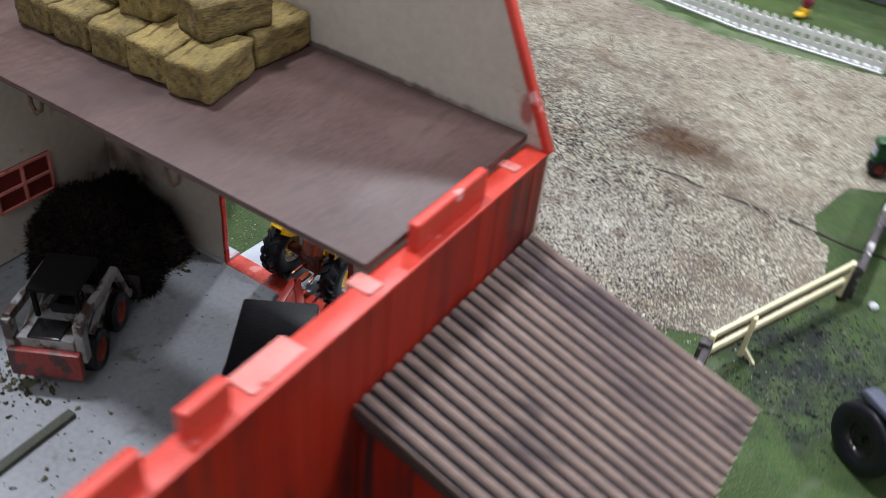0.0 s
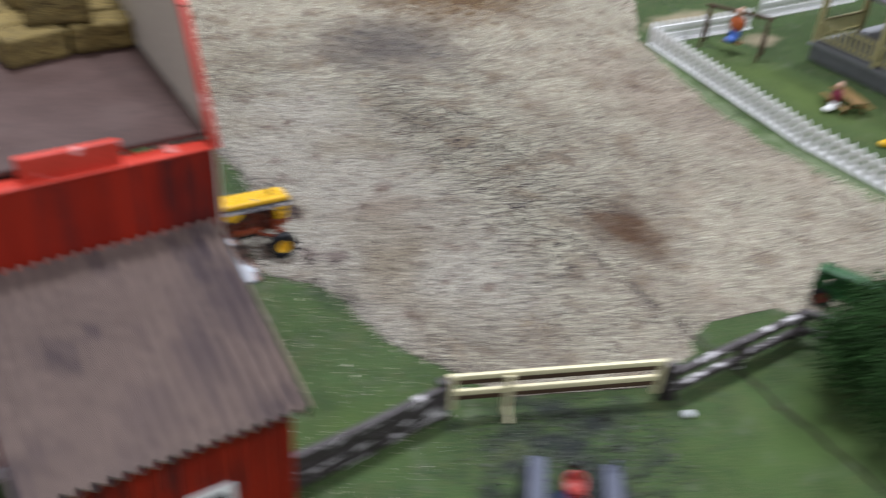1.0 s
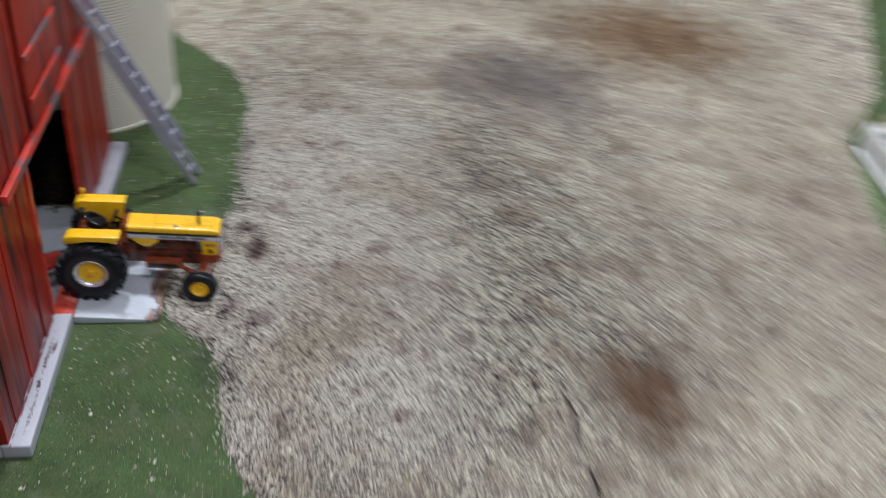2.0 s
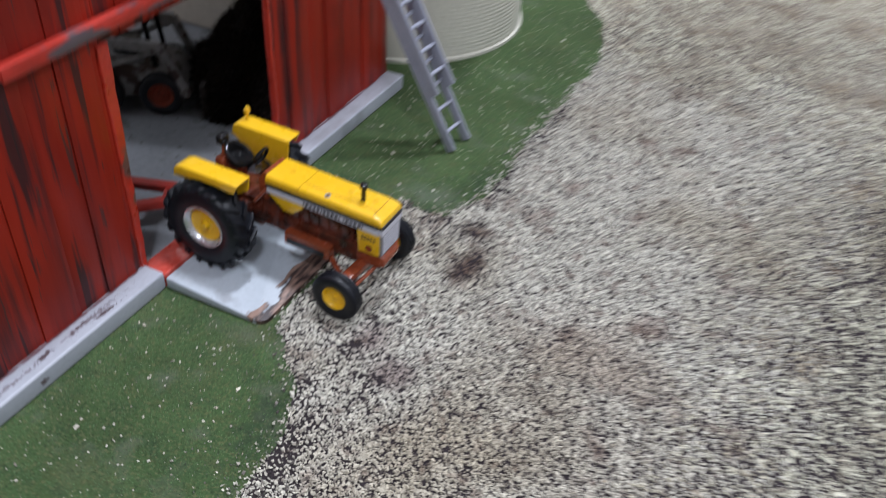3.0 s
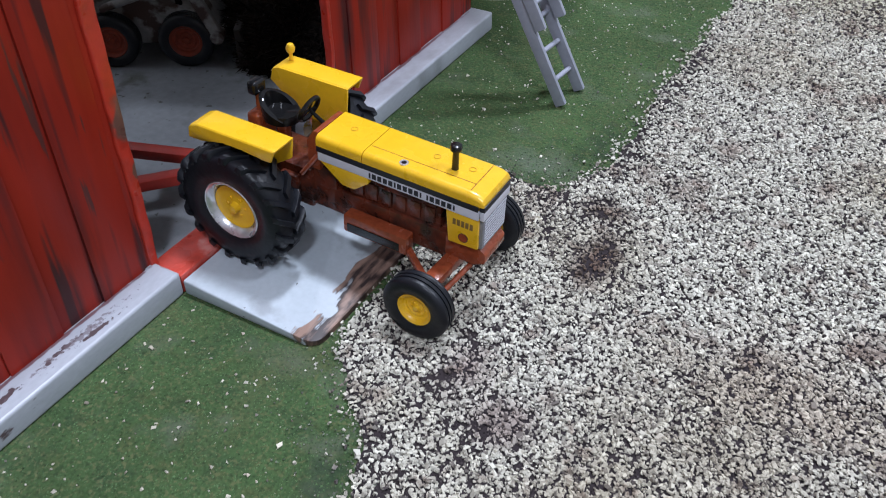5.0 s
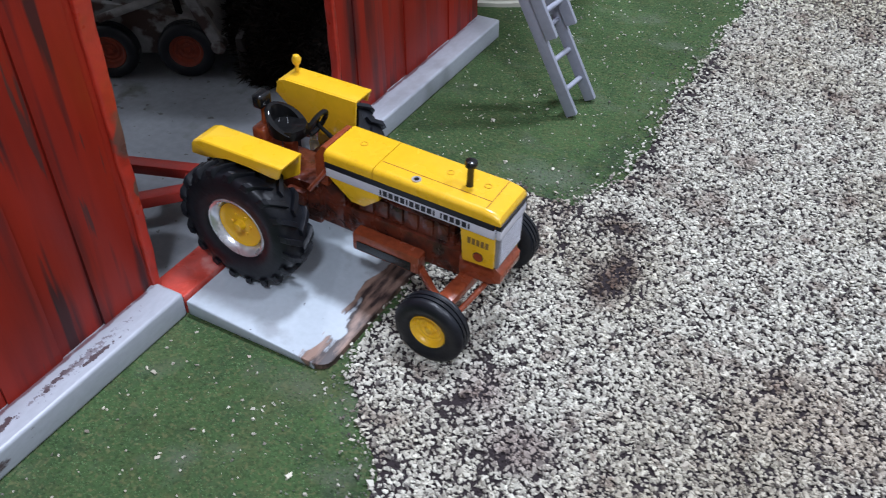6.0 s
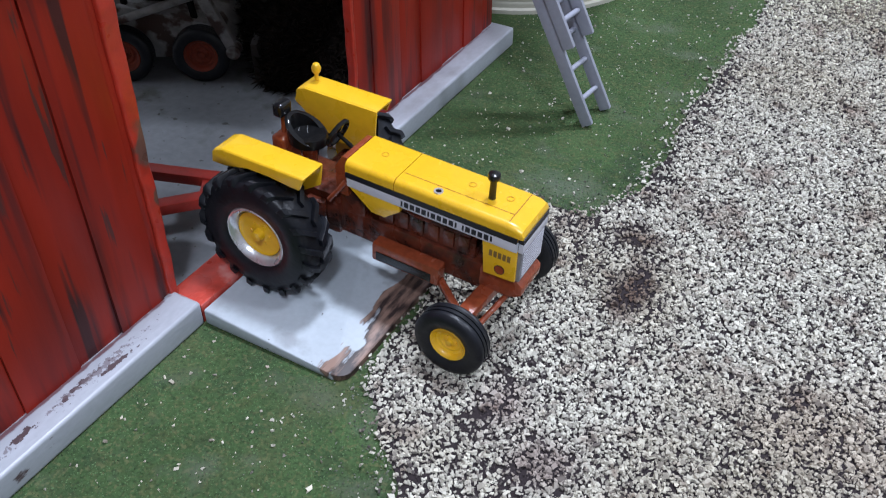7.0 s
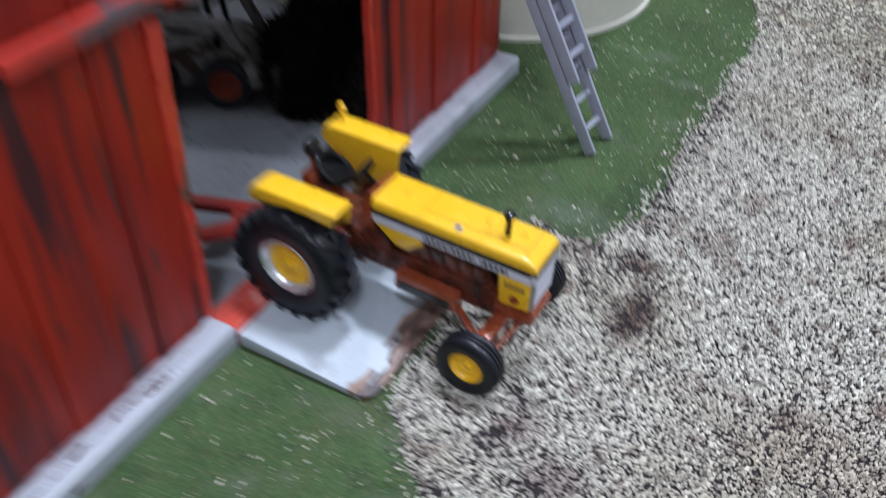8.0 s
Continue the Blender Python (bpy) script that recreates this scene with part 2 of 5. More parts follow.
FLOCK = mat("flock_tufts", (0.068, 0.112, 0.050), 0.95, vary=0.4, scale=0.35, fine=3, island=0.8, spec=0.1)
DUST = mat("greenish_stone_dust", (0.125, 0.135, 0.105), 0.95, vary=0.35, scale=0.4, fine=3, island=1.0, spec=0.1)
CLOD = mat("earth_clods", (0.062, 0.068, 0.056), 0.95, vary=0.4, scale=1, fine=5, island=1.2, spec=0.1)
GRIT = mat("dark_grit", (0.050, 0.041, 0.042), 0.95, vary=0.4, scale=1, fine=5, island=1.2, spec=0.1)
LITTER = mat("floor_litter", (0.07, 0.068, 0.045), 0.95, vary=0.4, scale=1, fine=5, island=1.4, spec=0.1)
VERGE = mat("dusty_pale_verge", (0.12, 0.155, 0.085), 0.95, vary=0.35, scale=0.4, fine=6, bump=0.6, spots=(0.06, 0.10, 0.036), spot_at=0.52, spot_scale=0.5, spec=0.1, spot_width=0.2)
YELLOW = mat("yellow_enamel", (0.80, 0.46, 0.012), 0.28, vary=0.05, scale=1.5, fine=9, coat=0.4)
BROWN = mat("brown_red_enamel", (0.25, 0.052, 0.020), 0.25, vary=0.25, scale=2.0, fine=9, bump=0.3, coat=0.3)
# darker copy of BROWN: shade under the bonnet overhang painted in, with grime
GRIME_SHADE = mat("grimy_shaded_brown_enamel", (0.11, 0.024, 0.012), 0.28, vary=0.3, scale=2.0, fine=9, bump=0.5, coat=0.2)
smear(GRIME_SHADE, (0.022, 0.012, 0.010), 2.2, (1, 1, 1), 0.46, 0.62, 0.9, 5)
RUBBER = mat("black_rubber", (0.0075, 0.0085, 0.012), 0.40, vary=0.3, scale=2, fine=9, bump=0.2, spec=0.35)
BLACK = mat("gloss_black", (0.008, 0.008, 0.009), 0.18, vary=0.1)
SEAT = mat("black_seat_enamel", (0.0045, 0.0045, 0.005), 0.6, vary=0.3, scale=2, fine=9, bump=0.5, spec=0.08, coat=0.5)
SILVER = mat("bright_rim_metal", (0.72, 0.72, 0.75), 0.25, metal=0.7, vary=0.05)
GRILLE = mat("silver_grey_grille", (0.24, 0.24, 0.26), 0.45, metal=0.2, vary=0.15, scale=3, fine=20, bump=0.4)
STRIPE = mat("silver_white_stripe", (0.60, 0.60, 0.66), 0.35, vary=0.04)
INK = mat("black_print", (0.012, 0.012, 0.02), 0.4, vary=0.05)
SILO = mat("cream_silo_wall", (0.52, 0.50, 0.42), 0.5, vary=0.06, scale=0.4, fine=6, bump=0.08)
LADDER = mat("grey_ladder_plastic", (0.30, 0.31, 0.37), 0.4, vary=0.08, scale=1.5, fine=8)
# pale strokes put the specular highlights of the rails into the colour
BARK = mat("weathered_highlit_split_rail", (0.045, 0.036, 0.038), 0.55, vary=0.4, scale=1.2, fine=7, bump=0.8, spots=(0.50, 0.48, 0.49), spot_at=0.57, spot_scale=1.6, spot_width=0.06, stretch=(0.5, 0.8, 2.2), spec=0.6)
CREAM = mat("cream_gate_plastic", (0.72, 0.66, 0.42), 0.45, vary=0.06)
WHITE = mat("white_fence_plastic", (0.80, 0.81, 0.80), 0.45, vary=0.05)
LEAF = mat("dark_green_foliage", (0.022, 0.062, 0.016), 0.9, vary=0.4, scale=1, fine=6, island=0.7, spec=0.2)
TRUNK = mat("tree_bark", (0.07, 0.045, 0.03), 0.9, vary=0.3, bump=0.6)
PILE = mat("dark_shaggy_pile", (0.012, 0.008, 0.006), 0.95, vary=0.5, scale=2, fine=10, island=0.8, spec=0.15)
MATT = mat("matt_black_plastic", (0.005, 0.005, 0.005), 0.85, vary=0.3, scale=2, fine=9, bump=0.3, spec=0.15)
LOADER = mat("dirty_white_enamel", (0.22, 0.215, 0.21), 0.45, vary=0.3, scale=1, fine=6, spots=(0.045, 0.022, 0.016), spot_at=0.50, spot_scale=1.6)
TOYRED = mat("toy_red_enamel", (0.30, 0.024, 0.016), 0.35, vary=0.12, bump=0.1)
DULLRED = mat("dusty_red_rim", (0.20, 0.028, 0.010), 0.6, vary=0.35)
TOYGREEN = mat("toy_green_enamel", (0.012, 0.085, 0.022), 0.35, vary=0.1)
TOYBLUE = mat("toy_blue_grey_enamel", (0.07, 0.08, 0.115), 0.6, vary=0.1)
DARKBLUE = mat("dark_blue_enamel", (0.02, 0.035, 0.10), 0.35, vary=0.1)
DKWOOD = mat("dark_stained_wood", (0.075, 0.040, 0.022), 0.7, vary=0.25, bump=0.3)
OCHRE = mat("ochre_table_wood", (0.19, 0.11, 0.03), 0.7, vary=0.2, bump=0.2)
STONE = mat("pale_stone", (0.50, 0.52, 0.53), 0.7, vary=0.15, bump=0.4)
SLATE = mat("grey_purple_roofing", (0.16, 0.14, 0.17), 0.7, vary=0.15, fine=6, bump=0.3)
SIDING = mat("cream_house_siding", (0.55, 0.50, 0.26), 0.6, vary=0.06)
GREYBLOCK = mat("grey_block_skirting", (0.17, 0.18, 0.19), 0.8, vary=0.2, bump=0.4)
SKIN = mat("doll_plastic", (0.55, 0.33, 0.24), 0.5, vary=0.05)


def ramp_material():
    """Grey cast slab whose outer end is worn down to brown in ragged strokes."""
    m = mat("worn_grey_ramp", (0.43, 0.475, 0.515), 0.50, vary=0.06, scale=0.8, fine=9, bump=0.06)
    n, l = m.node_tree.nodes, m.node_tree.links
    bsdf = n["Principled BSDF"]
    grey = bsdf.inputs["Base Color"].links[0].from_socket
    tc = n.new("ShaderNodeTexCoord")
    sep = n.new("ShaderNodeSeparateXYZ")
    l.new(tc.outputs["Object"], sep.inputs[0])
    mp = n.new("ShaderNodeMapping")
    mp.inputs["Scale"].default_value = (400, 90, 100)
    l.new(tc.outputs["Object"], mp.inputs["Vector"])
    nz = n.new("ShaderNodeTexNoise")
    nz.inputs["Scale"].default_value, nz.inputs["Detail"].default_value = 1.6, 5
    l.new(mp.outputs["Vector"], nz.inputs["Vector"])
    wide = n.new("ShaderNodeTexNoise")
    wide.inputs["Scale"].default_value, wide.inputs["Detail"].default_value = 75, 3
    l.new(tc.outputs["Object"], wide.inputs["Vector"])
    total = n.new("ShaderNodeMath")
    total.operation = "MULTIPLY_ADD"
    total.inputs[1].default_value = 0.019
    l.new(wide.outputs["Fac"], total.inputs[0]), l.new(sep.outputs["X"], total.inputs[2])
    more = n.new("ShaderNodeMath")
    more.operation = "MULTIPLY_ADD"
    more.inputs[1].default_value = 0.007
    l.new(nz.outputs["Fac"], more.inputs[0]), l.new(total.outputs[0], more.inputs[2])
    rng = n.new("ShaderNodeMapRange")
    rng.inputs["From Min"].default_value, rng.inputs["From Max"].default_value = 0.0408, 0.0415
    l.new(more.outputs[0], rng.inputs["Value"])
    ramp = n.new("ShaderNodeValToRGB")
    e = ramp.color_ramp.elements
    e[0].position, e[0].color = 0.42, (0.030, 0.017, 0.016, 1)
    e[1].position, e[1].color = 0.60, (0.27, 0.17, 0.13, 1)
    l.new(nz.outputs["Fac"], ramp.inputs["Fac"])
    mix = n.new("ShaderNodeMix")
    mix.data_type = "RGBA"
    l.new(rng.outputs["Result"], mix.inputs["Factor"])
    l.new(grey, mix.inputs["A"]), l.new(ramp.outputs["Color"], mix.inputs["B"])
    l.new(mix.outputs["Result"], bsdf.inputs["Base Color"])
    return m


RAMP = ramp_material()
smear(RAMP, (0.20, 0.20, 0.21), 1.1, (1, 1, 1), 0.60, 0.72, 0.5, 5)
# dark grey blotches on the slab below the tractor
colour_patch(RAMP, [((1.9, 3.4, 0.3), (0.55, 0.35, 1)), ((2.5, 2.9, 0.3), (0.35, 0.5, 1)), ((2.6, 4.4, 0.3), (0.3, 0.6, 1))], (0.13, 0.135, 0.14), 2.5, 2.0, 0.5, 0.6)
smear(RAMP, (0.05, 0.04, 0.04), 5.0, (1, 1, 1), 0.70, 0.73, 0.8, 3)


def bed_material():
    """Tan fines under the gravel; by the barn door dark earth and painted gap shade, with a ragged edge."""
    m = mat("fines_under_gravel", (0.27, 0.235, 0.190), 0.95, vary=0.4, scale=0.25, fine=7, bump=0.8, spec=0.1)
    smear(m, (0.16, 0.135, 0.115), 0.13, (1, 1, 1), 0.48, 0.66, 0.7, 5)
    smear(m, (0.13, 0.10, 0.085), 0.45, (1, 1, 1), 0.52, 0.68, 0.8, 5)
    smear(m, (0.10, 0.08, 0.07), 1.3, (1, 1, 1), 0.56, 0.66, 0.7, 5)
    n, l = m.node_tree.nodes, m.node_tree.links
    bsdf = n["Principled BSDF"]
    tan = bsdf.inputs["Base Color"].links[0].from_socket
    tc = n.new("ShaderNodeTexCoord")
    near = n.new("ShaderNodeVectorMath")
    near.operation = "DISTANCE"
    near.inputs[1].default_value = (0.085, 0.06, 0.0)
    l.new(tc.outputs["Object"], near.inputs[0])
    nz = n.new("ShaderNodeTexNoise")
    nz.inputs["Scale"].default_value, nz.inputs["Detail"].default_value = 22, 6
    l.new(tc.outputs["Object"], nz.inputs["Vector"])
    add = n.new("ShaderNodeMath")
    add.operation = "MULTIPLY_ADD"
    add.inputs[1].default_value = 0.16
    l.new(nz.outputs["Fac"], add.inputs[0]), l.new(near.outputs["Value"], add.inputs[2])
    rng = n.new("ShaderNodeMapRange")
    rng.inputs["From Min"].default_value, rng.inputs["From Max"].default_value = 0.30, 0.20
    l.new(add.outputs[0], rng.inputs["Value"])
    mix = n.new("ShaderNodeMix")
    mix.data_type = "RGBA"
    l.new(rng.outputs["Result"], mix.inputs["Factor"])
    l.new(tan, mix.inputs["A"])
    # this dark also paints in the shade between the stones
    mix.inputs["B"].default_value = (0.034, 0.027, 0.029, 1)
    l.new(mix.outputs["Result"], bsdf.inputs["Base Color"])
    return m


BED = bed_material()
colour_patch(BED, [((21.6, -4.7, 0), (1.9, 3.0, 1)), ((33.0, 30.0, 0), (9.0, 8.0, 1))], (0.090, 0.052, 0.034), 0.9, 1.6, 0.7, 0.9)
colour_patch(BED, [((22.5, 22.0, 0), (4.6, 5.5, 1)), ((12.5, 20.5, 0), (1.2, 1.4, 1))], (0.085, 0.077, 0.080), 0.35, 3.6, 1.0, 0.8)


def gravel_material(name="cream_crushed_gravel", shades=((0.08, 0.068, 0.068), (0.27, 0.248, 0.215), (0.46, 0.437, 0.370), (0.555, 0.53, 0.455), (0.73, 0.70, 0.595)),
                    mottle=((0.16, 0.48, 0.70, (0.74, 0.69, 0.62, 1)), (0.7, 0.58, 0.70, (0.58, 0.50, 0.49, 1)), (2.2, 0.57, 0.68, (0.62, 0.56, 0.55, 1)))):
    """Crushed stone: each grain its own cream, grey or brown; broad stains in the layer as a whole."""
    m = bpy.data.materials.new(name)
    m.use_nodes = True
    n, l = m.node_tree.nodes, m.node_tree.links
    bsdf = n["Principled BSDF"]
    bsdf.inputs["Roughness"].default_value = 0.85
    bsdf.inputs["Specular IOR Level"].default_value = 0.25
    geo = n.new("ShaderNodeNewGeometry")
    ramp = n.new("ShaderNodeValToRGB")
    e = ramp.color_ramp.elements
    e[0].position, e[0].color = 0.0, (*shades[0], 1)
    e[1].position, e[1].color = 1.0, (*shades[4], 1)
    for p, c in ((0.10, (*shades[1], 1)), (0.25, (*shades[2], 1)), (0.65, (*shades[3], 1))):
        k = e.new(p)
        k.color = c
    l.new(geo.outputs["Random Per Island"], ramp.inputs["Fac"])
    tc = n.new("ShaderNodeTexCoord")
    mp = n.new("ShaderNodeMapping")
    mp.inputs["Scale"].default_value = (100, 100, 100)
    l.new(tc.outputs["Object"], mp.inputs["Vector"])
    colour = ramp.outputs["Color"]
    # broad mottling
    for sc, lo, hi, tint in mottle:
        t = n.new("ShaderNodeTexNoise")
        t.inputs["Scale"].default_value, t.inputs["Detail"].default_value = sc, 4
        l.new(mp.outputs["Vector"], t.inputs["Vector"])
        r = n.new("ShaderNodeMapRange")
        r.inputs["From Min"].default_value, r.inputs["From Max"].default_value = lo, hi
        l.new(t.outputs["Fac"], r.inputs["Value"])
        mx = n.new("ShaderNodeMix")
        mx.data_type, mx.blend_type = "RGBA", "MULTIPLY"
        l.new(r.outputs["Result"], mx.inputs["Factor"])
        l.new(colour, mx.inputs["A"])
        mx.inputs["B"].default_value = tint
        colour = mx.outputs["Result"]
    # spilled earth: patches with their own places
    wob = n.new("ShaderNodeTexNoise")
    wob.inputs["Scale"].default_value, wob.inputs["Detail"].default_value = 0.9, 4
    l.new(mp.outputs["Vector"], wob.inputs["Vector"])
    for (px, py), (rx, ry), tint in (((21.6, -4.7), (1.9, 3.0), (0.33, 0.22, 0.165, 1)), ((22.5, 22.0), (5.5, 6.0), (0.36, 0.34, 0.36, 1)), ((12.0, 0.5), (3.5, 3.5), (0.88, 0.86, 0.84, 1)), ((18.5, 22.5), (4.0, 3.5), (0.62, 0.60, 0.62, 1)),
                                     ((33.0, 30.0), (9.0, 8.0), (0.50, 0.36, 0.24, 1)), ((6.75, 4.7), (0.45, 0.9), (0.33, 0.25, 0.24, 1)),
                                     ((6.2, 6.2), (0.6, 0.5), (0.36, 0.29, 0.27, 1)), ((5.9, 0.8), (0.55, 0.7), (0.60, 0.52, 0.54, 1)), ((6.9, 0.0), (0.7, 0.6), (0.60, 0.53, 0.55, 1)), ((11.0, 3.0), (2.0, 1.6), (0.84, 0.78, 0.75, 1)), ((35.0, 6.0), (4.0, 11.0), (0.72, 0.65, 0.64, 1))):
        sub = n.new("ShaderNodeVectorMath")
        sub.operation = "SUBTRACT"
        l.new(mp.outputs["Vector"], sub.inputs[0])
        sub.inputs[1].default_value = (px, py, 0)
        mul = n.new("ShaderNodeVectorMath")
        mul.operation = "MULTIPLY"
        l.new(sub.outputs[0], mul.inputs[0])
        mul.inputs[1].default_value = (1 / rx, 1 / ry, 0)
        ln = n.new("ShaderNodeVectorMath")
        ln.operation = "LENGTH"
        l.new(mul.outputs[0], ln.inputs[0])
        ad = n.new("ShaderNodeMath")
        ad.operation = "MULTIPLY_ADD"
        l.new(wob.outputs["Fac"], ad.inputs[0])
        ad.inputs[1].default_value = 1.6
        l.new(ln.outputs["Value"], ad.inputs[2])
        r = n.new("ShaderNodeMapRange")
        r.inputs["From Min"].default_value, r.inputs["From Max"].default_value = 2.0, 1.15
        l.new(ad.outputs[0], r.inputs["Value"])
        mx = n.new("ShaderNodeMix")
        mx.data_type, mx.blend_type = "RGBA", "MULTIPLY"
        l.new(r.outputs["Result"], mx.inputs["Factor"])
        l.new(colour, mx.inputs["A"])
        mx.inputs["B"].default_value = tint
        colour = mx.outputs["Result"]
    l.new(colour, bsdf.inputs["Base Color"])
    return m


GRAVEL = gravel_material()
FINES = gravel_material("tan_fine_gravel", ((0.15, 0.135, 0.105), (0.34, 0.32, 0.245), (0.52, 0.495, 0.385), (0.63, 0.605, 0.475), (0.77, 0.745, 0.60)),
                        ((0.13, 0.48, 0.72, (0.66, 0.62, 0.59, 1)), (0.45, 0.52, 0.68, (0.66, 0.58, 0.53, 1)), (1.3, 0.55, 0.68, (0.58, 0.51, 0.49, 1))))


# ---- shape helpers, all in centimetres ----
def part(name, bm, material, parent=None, label="", smooth=40):
    """Links a bmesh as one mesh object under a thing or a part."""
    bmesh.ops.scale(bm, vec=(CM, CM, CM), verts=bm.verts)
    bmesh.ops.recalc_face_normals(bm, faces=bm.faces)
    me = bpy.data.meshes.new(name)
    bm.to_mesh(me)
    bm.free()
    for one in material if isinstance(material, (list, tuple)) else [material]:
        me.materials.append(one)
    me.polygons.foreach_set("use_smooth", [True] * len(me.polygons))
    me.set_sharp_from_angle(angle=radians(smooth))
    ob = new(name, me)
    ob.parent = parent
    return tagged(ob, label) if label else ob


def thing(name, at, label, category, turn=(0, 0, 0), group="", kind=""):
    ob = new(name)
    ob.empty_display_size = 0.005
    ob.matrix_world = pose(at[0] * CM, at[1] * CM, at[2] * CM, *turn)
    return tagged(ob, label, category, group, kind)


def box(bm, x0, x1, y0, y1, z0, z1, bevel=0.0, seg=2, m=None):
    """A block between the given faces, its edges rounded; m turns or moves it."""
    t = Matrix.Translation(((x0 + x1) / 2, (y0 + y1) / 2, (z0 + z1) / 2)) @ Matrix.Diagonal((x1 - x0, y1 - y0, z1 - z0, 1))
    made = bmesh.ops.create_cube(bm, size=1, matrix=t)["verts"]
    if bevel:
        edges = list({e for v in made for e in v.link_edges})
        out = bmesh.ops.bevel(bm, geom=edges, offset=bevel, segments=seg, affect="EDGES", profile=0.6)
        made = list({v for f in out["faces"] for v in f.verts} | {v for v in made if v.is_valid})
    if m is not None:
        bmesh.ops.transform(bm, matrix=m, verts=made)
    return bm


def rod(bm, a, b, r0, r1=None, seg=12, caps=True):
    """A round bar from a to b, which may taper."""
    a, b = Vector(a), Vector(b)
    way = b - a
    m = Matrix.Translation((a + b) / 2) @ way.to_track_quat("Z", "Y").to_matrix().to_4x4()
    bmesh.ops.create_cone(bm, cap_ends=caps, segments=seg, radius1=r0, radius2=r0 if r1 is None else r1, depth=way.length, matrix=m)
    return bm


def beam(bm, a, b, w, h, bevel=0.0):
    """A square bar from a to b, w wide and h high."""
    a, b = Vector(a), Vector(b)
    way = b - a
    m = Matrix.Translation((a + b) / 2) @ way.to_track_quat("X", "Z").to_matrix().to_4x4()
    return box(bm, -way.length / 2, way.length / 2, -w / 2, w / 2, -h / 2, h / 2, bevel, 2, m)


def prism(bm, outline, lo, hi, axis="y", bevel=0.0):
    """An outline of (u, v) pushed from lo to hi along an axis: for y the outline lies in x, z; for x in y, z; for z in x, y."""
    put = {"y": lambda u, v, w: (u, w, v), "x": lambda u, v, w: (w, u, v), "z": lambda u, v, w: (u, v, w)}[axis]
    low = [bm.verts.new(put(u, v, lo)) for u, v in outline]
    top = [bm.verts.new(put(u, v, hi)) for u, v in outline]
    faces = [bm.faces.new(low), bm.faces.new(top[::-1])]
    n = len(outline)
    for i in range(n):
        faces.append(bm.faces.new((low[i], low[(i + 1) % n], top[(i + 1) % n], top[i])))
    if bevel:
        edges = list({e for f in faces for e in f.edges})
        bmesh.ops.bevel(bm, geom=edges, offset=bevel, segments=2, affect="EDGES", profile=0.6)
    return bm


def lathe(bm, profile, seg=32, m=None, closed=False):
    """A profile of (radius, along) turned round the y axis."""
    rings = []
    for r, a in profile:
        rings.append([bm.verts.new((r * math.cos(2 * math.pi * i / seg), a, r * math.sin(2 * math.pi * i / seg))) for i in range(seg)])
    pairs = list(zip(rings, rings[1:])) + ([(rings[-1], rings[0])] if closed else [])
    for p, q in pairs:
        for i in range(seg):
            bm.faces.new((p[i], p[(i + 1) % seg], q[(i + 1) % seg], q[i]))
    if not closed:
        for ring in (rings[0], rings[-1]):
            bm.faces.new(ring)
    if m is not None:
        bmesh.ops.transform(bm, matrix=m, verts=[v for ring in rings for v in ring])
    return bm


def tube(bm, points, r, seg=8):
    """A round bar along a bent line."""
    for a, b in zip(points, points[1:]):
        rod(bm, a, b, r, seg=seg)
    for p in points[1:-1]:
        bmesh.ops.create_icosphere(bm, subdivisions=1, radius=r * 1.02, matrix=Matrix.Translation(p))
    return bm


def B():
    return bmesh.new()


# ---- setting: baseboard, yard ----
bm = B()
box(bm, -45, 80, -45, 105, -3, 0)
tagged(part("ground", bm, GRASS), "baseboard covered with green flock grass", "ground", kind="structure")

# outline of the gravel yard
YARD = [(3.38, 0.95), (3.7, 0.1), (4.4, -0.75), (5.3, -1.5), (5.7, -2.6), (5.9, -4.6), (6.2, -6.6), (7.0, -8.3), (7.9, -9.9), (8.6, -11.6),
        (14.1, -13.9), (17.4, -13.4), (18.3, -12.5), (19.8, -12.1), (23.4, -12.8), (25.0, -15.5), (26.0, -40), (39.0, -40),
        (38.2, -12.5), (36.9, -7.0), (36.2, -1.0), (36.8, 3.5), (38.2, 8.2), (40.4, 15.5), (46.0, 22), (55, 40), (60, 100), (-20, 100),
        (-6, 40), (0.6, 28), (1.6, 26.3), (4.5, 22.6), (5.8, 19), (5.8, 15.5), (5.65, 12.3), (5.75, 10), (5.75, 8.1), (5.2, 6.35), (4.3, 6.4), (3.7, 6.7), (3.35, 6.2)]


def fine_outline(points, step, wander):
    out = []
    for (ax, ay), (bx, by) in zip(points, points[1:] + points[:1]):
        n = max(1, int(math.hypot(bx - ax, by - ay) / step))
        for i in range(n):
            x, y = ax + (bx - ax) * i / n, ay + (by - ay) * i / n
            w = noise.noise_vector((x * 0.9, y * 0.9, 3.1)) * wander + noise.noise_vector((x * 3.1, y * 3.1, 7.7)) * wander * 0.5
            out.append((x + w.x, y + w.y))
    return out


YARD_LINE = fine_outline(YARD, 0.3, 0.15)


def inside(px, py, line):
    """Which of many places lie within an outline."""
    res = np.zeros(len(px), bool)
    ln = np.array(line)
    for (ax, ay), (bx, by) in zip(ln, np.roll(ln, -1, 0)):
        if ay == by:
            continue
        cross = ((ay > py) != (by > py)) & (px < (bx - ax) * (py - ay) / (by - ay) + ax)
        res ^= cross
    return res


def flat_sheet(name, line, z, material, label, category, thick=0.03):
    bm = B()
    prism(bm, line, z - thick, z, "z")
    return tagged(part(name, bm, material), label, category, kind="structure")


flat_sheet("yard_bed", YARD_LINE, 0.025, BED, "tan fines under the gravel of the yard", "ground")
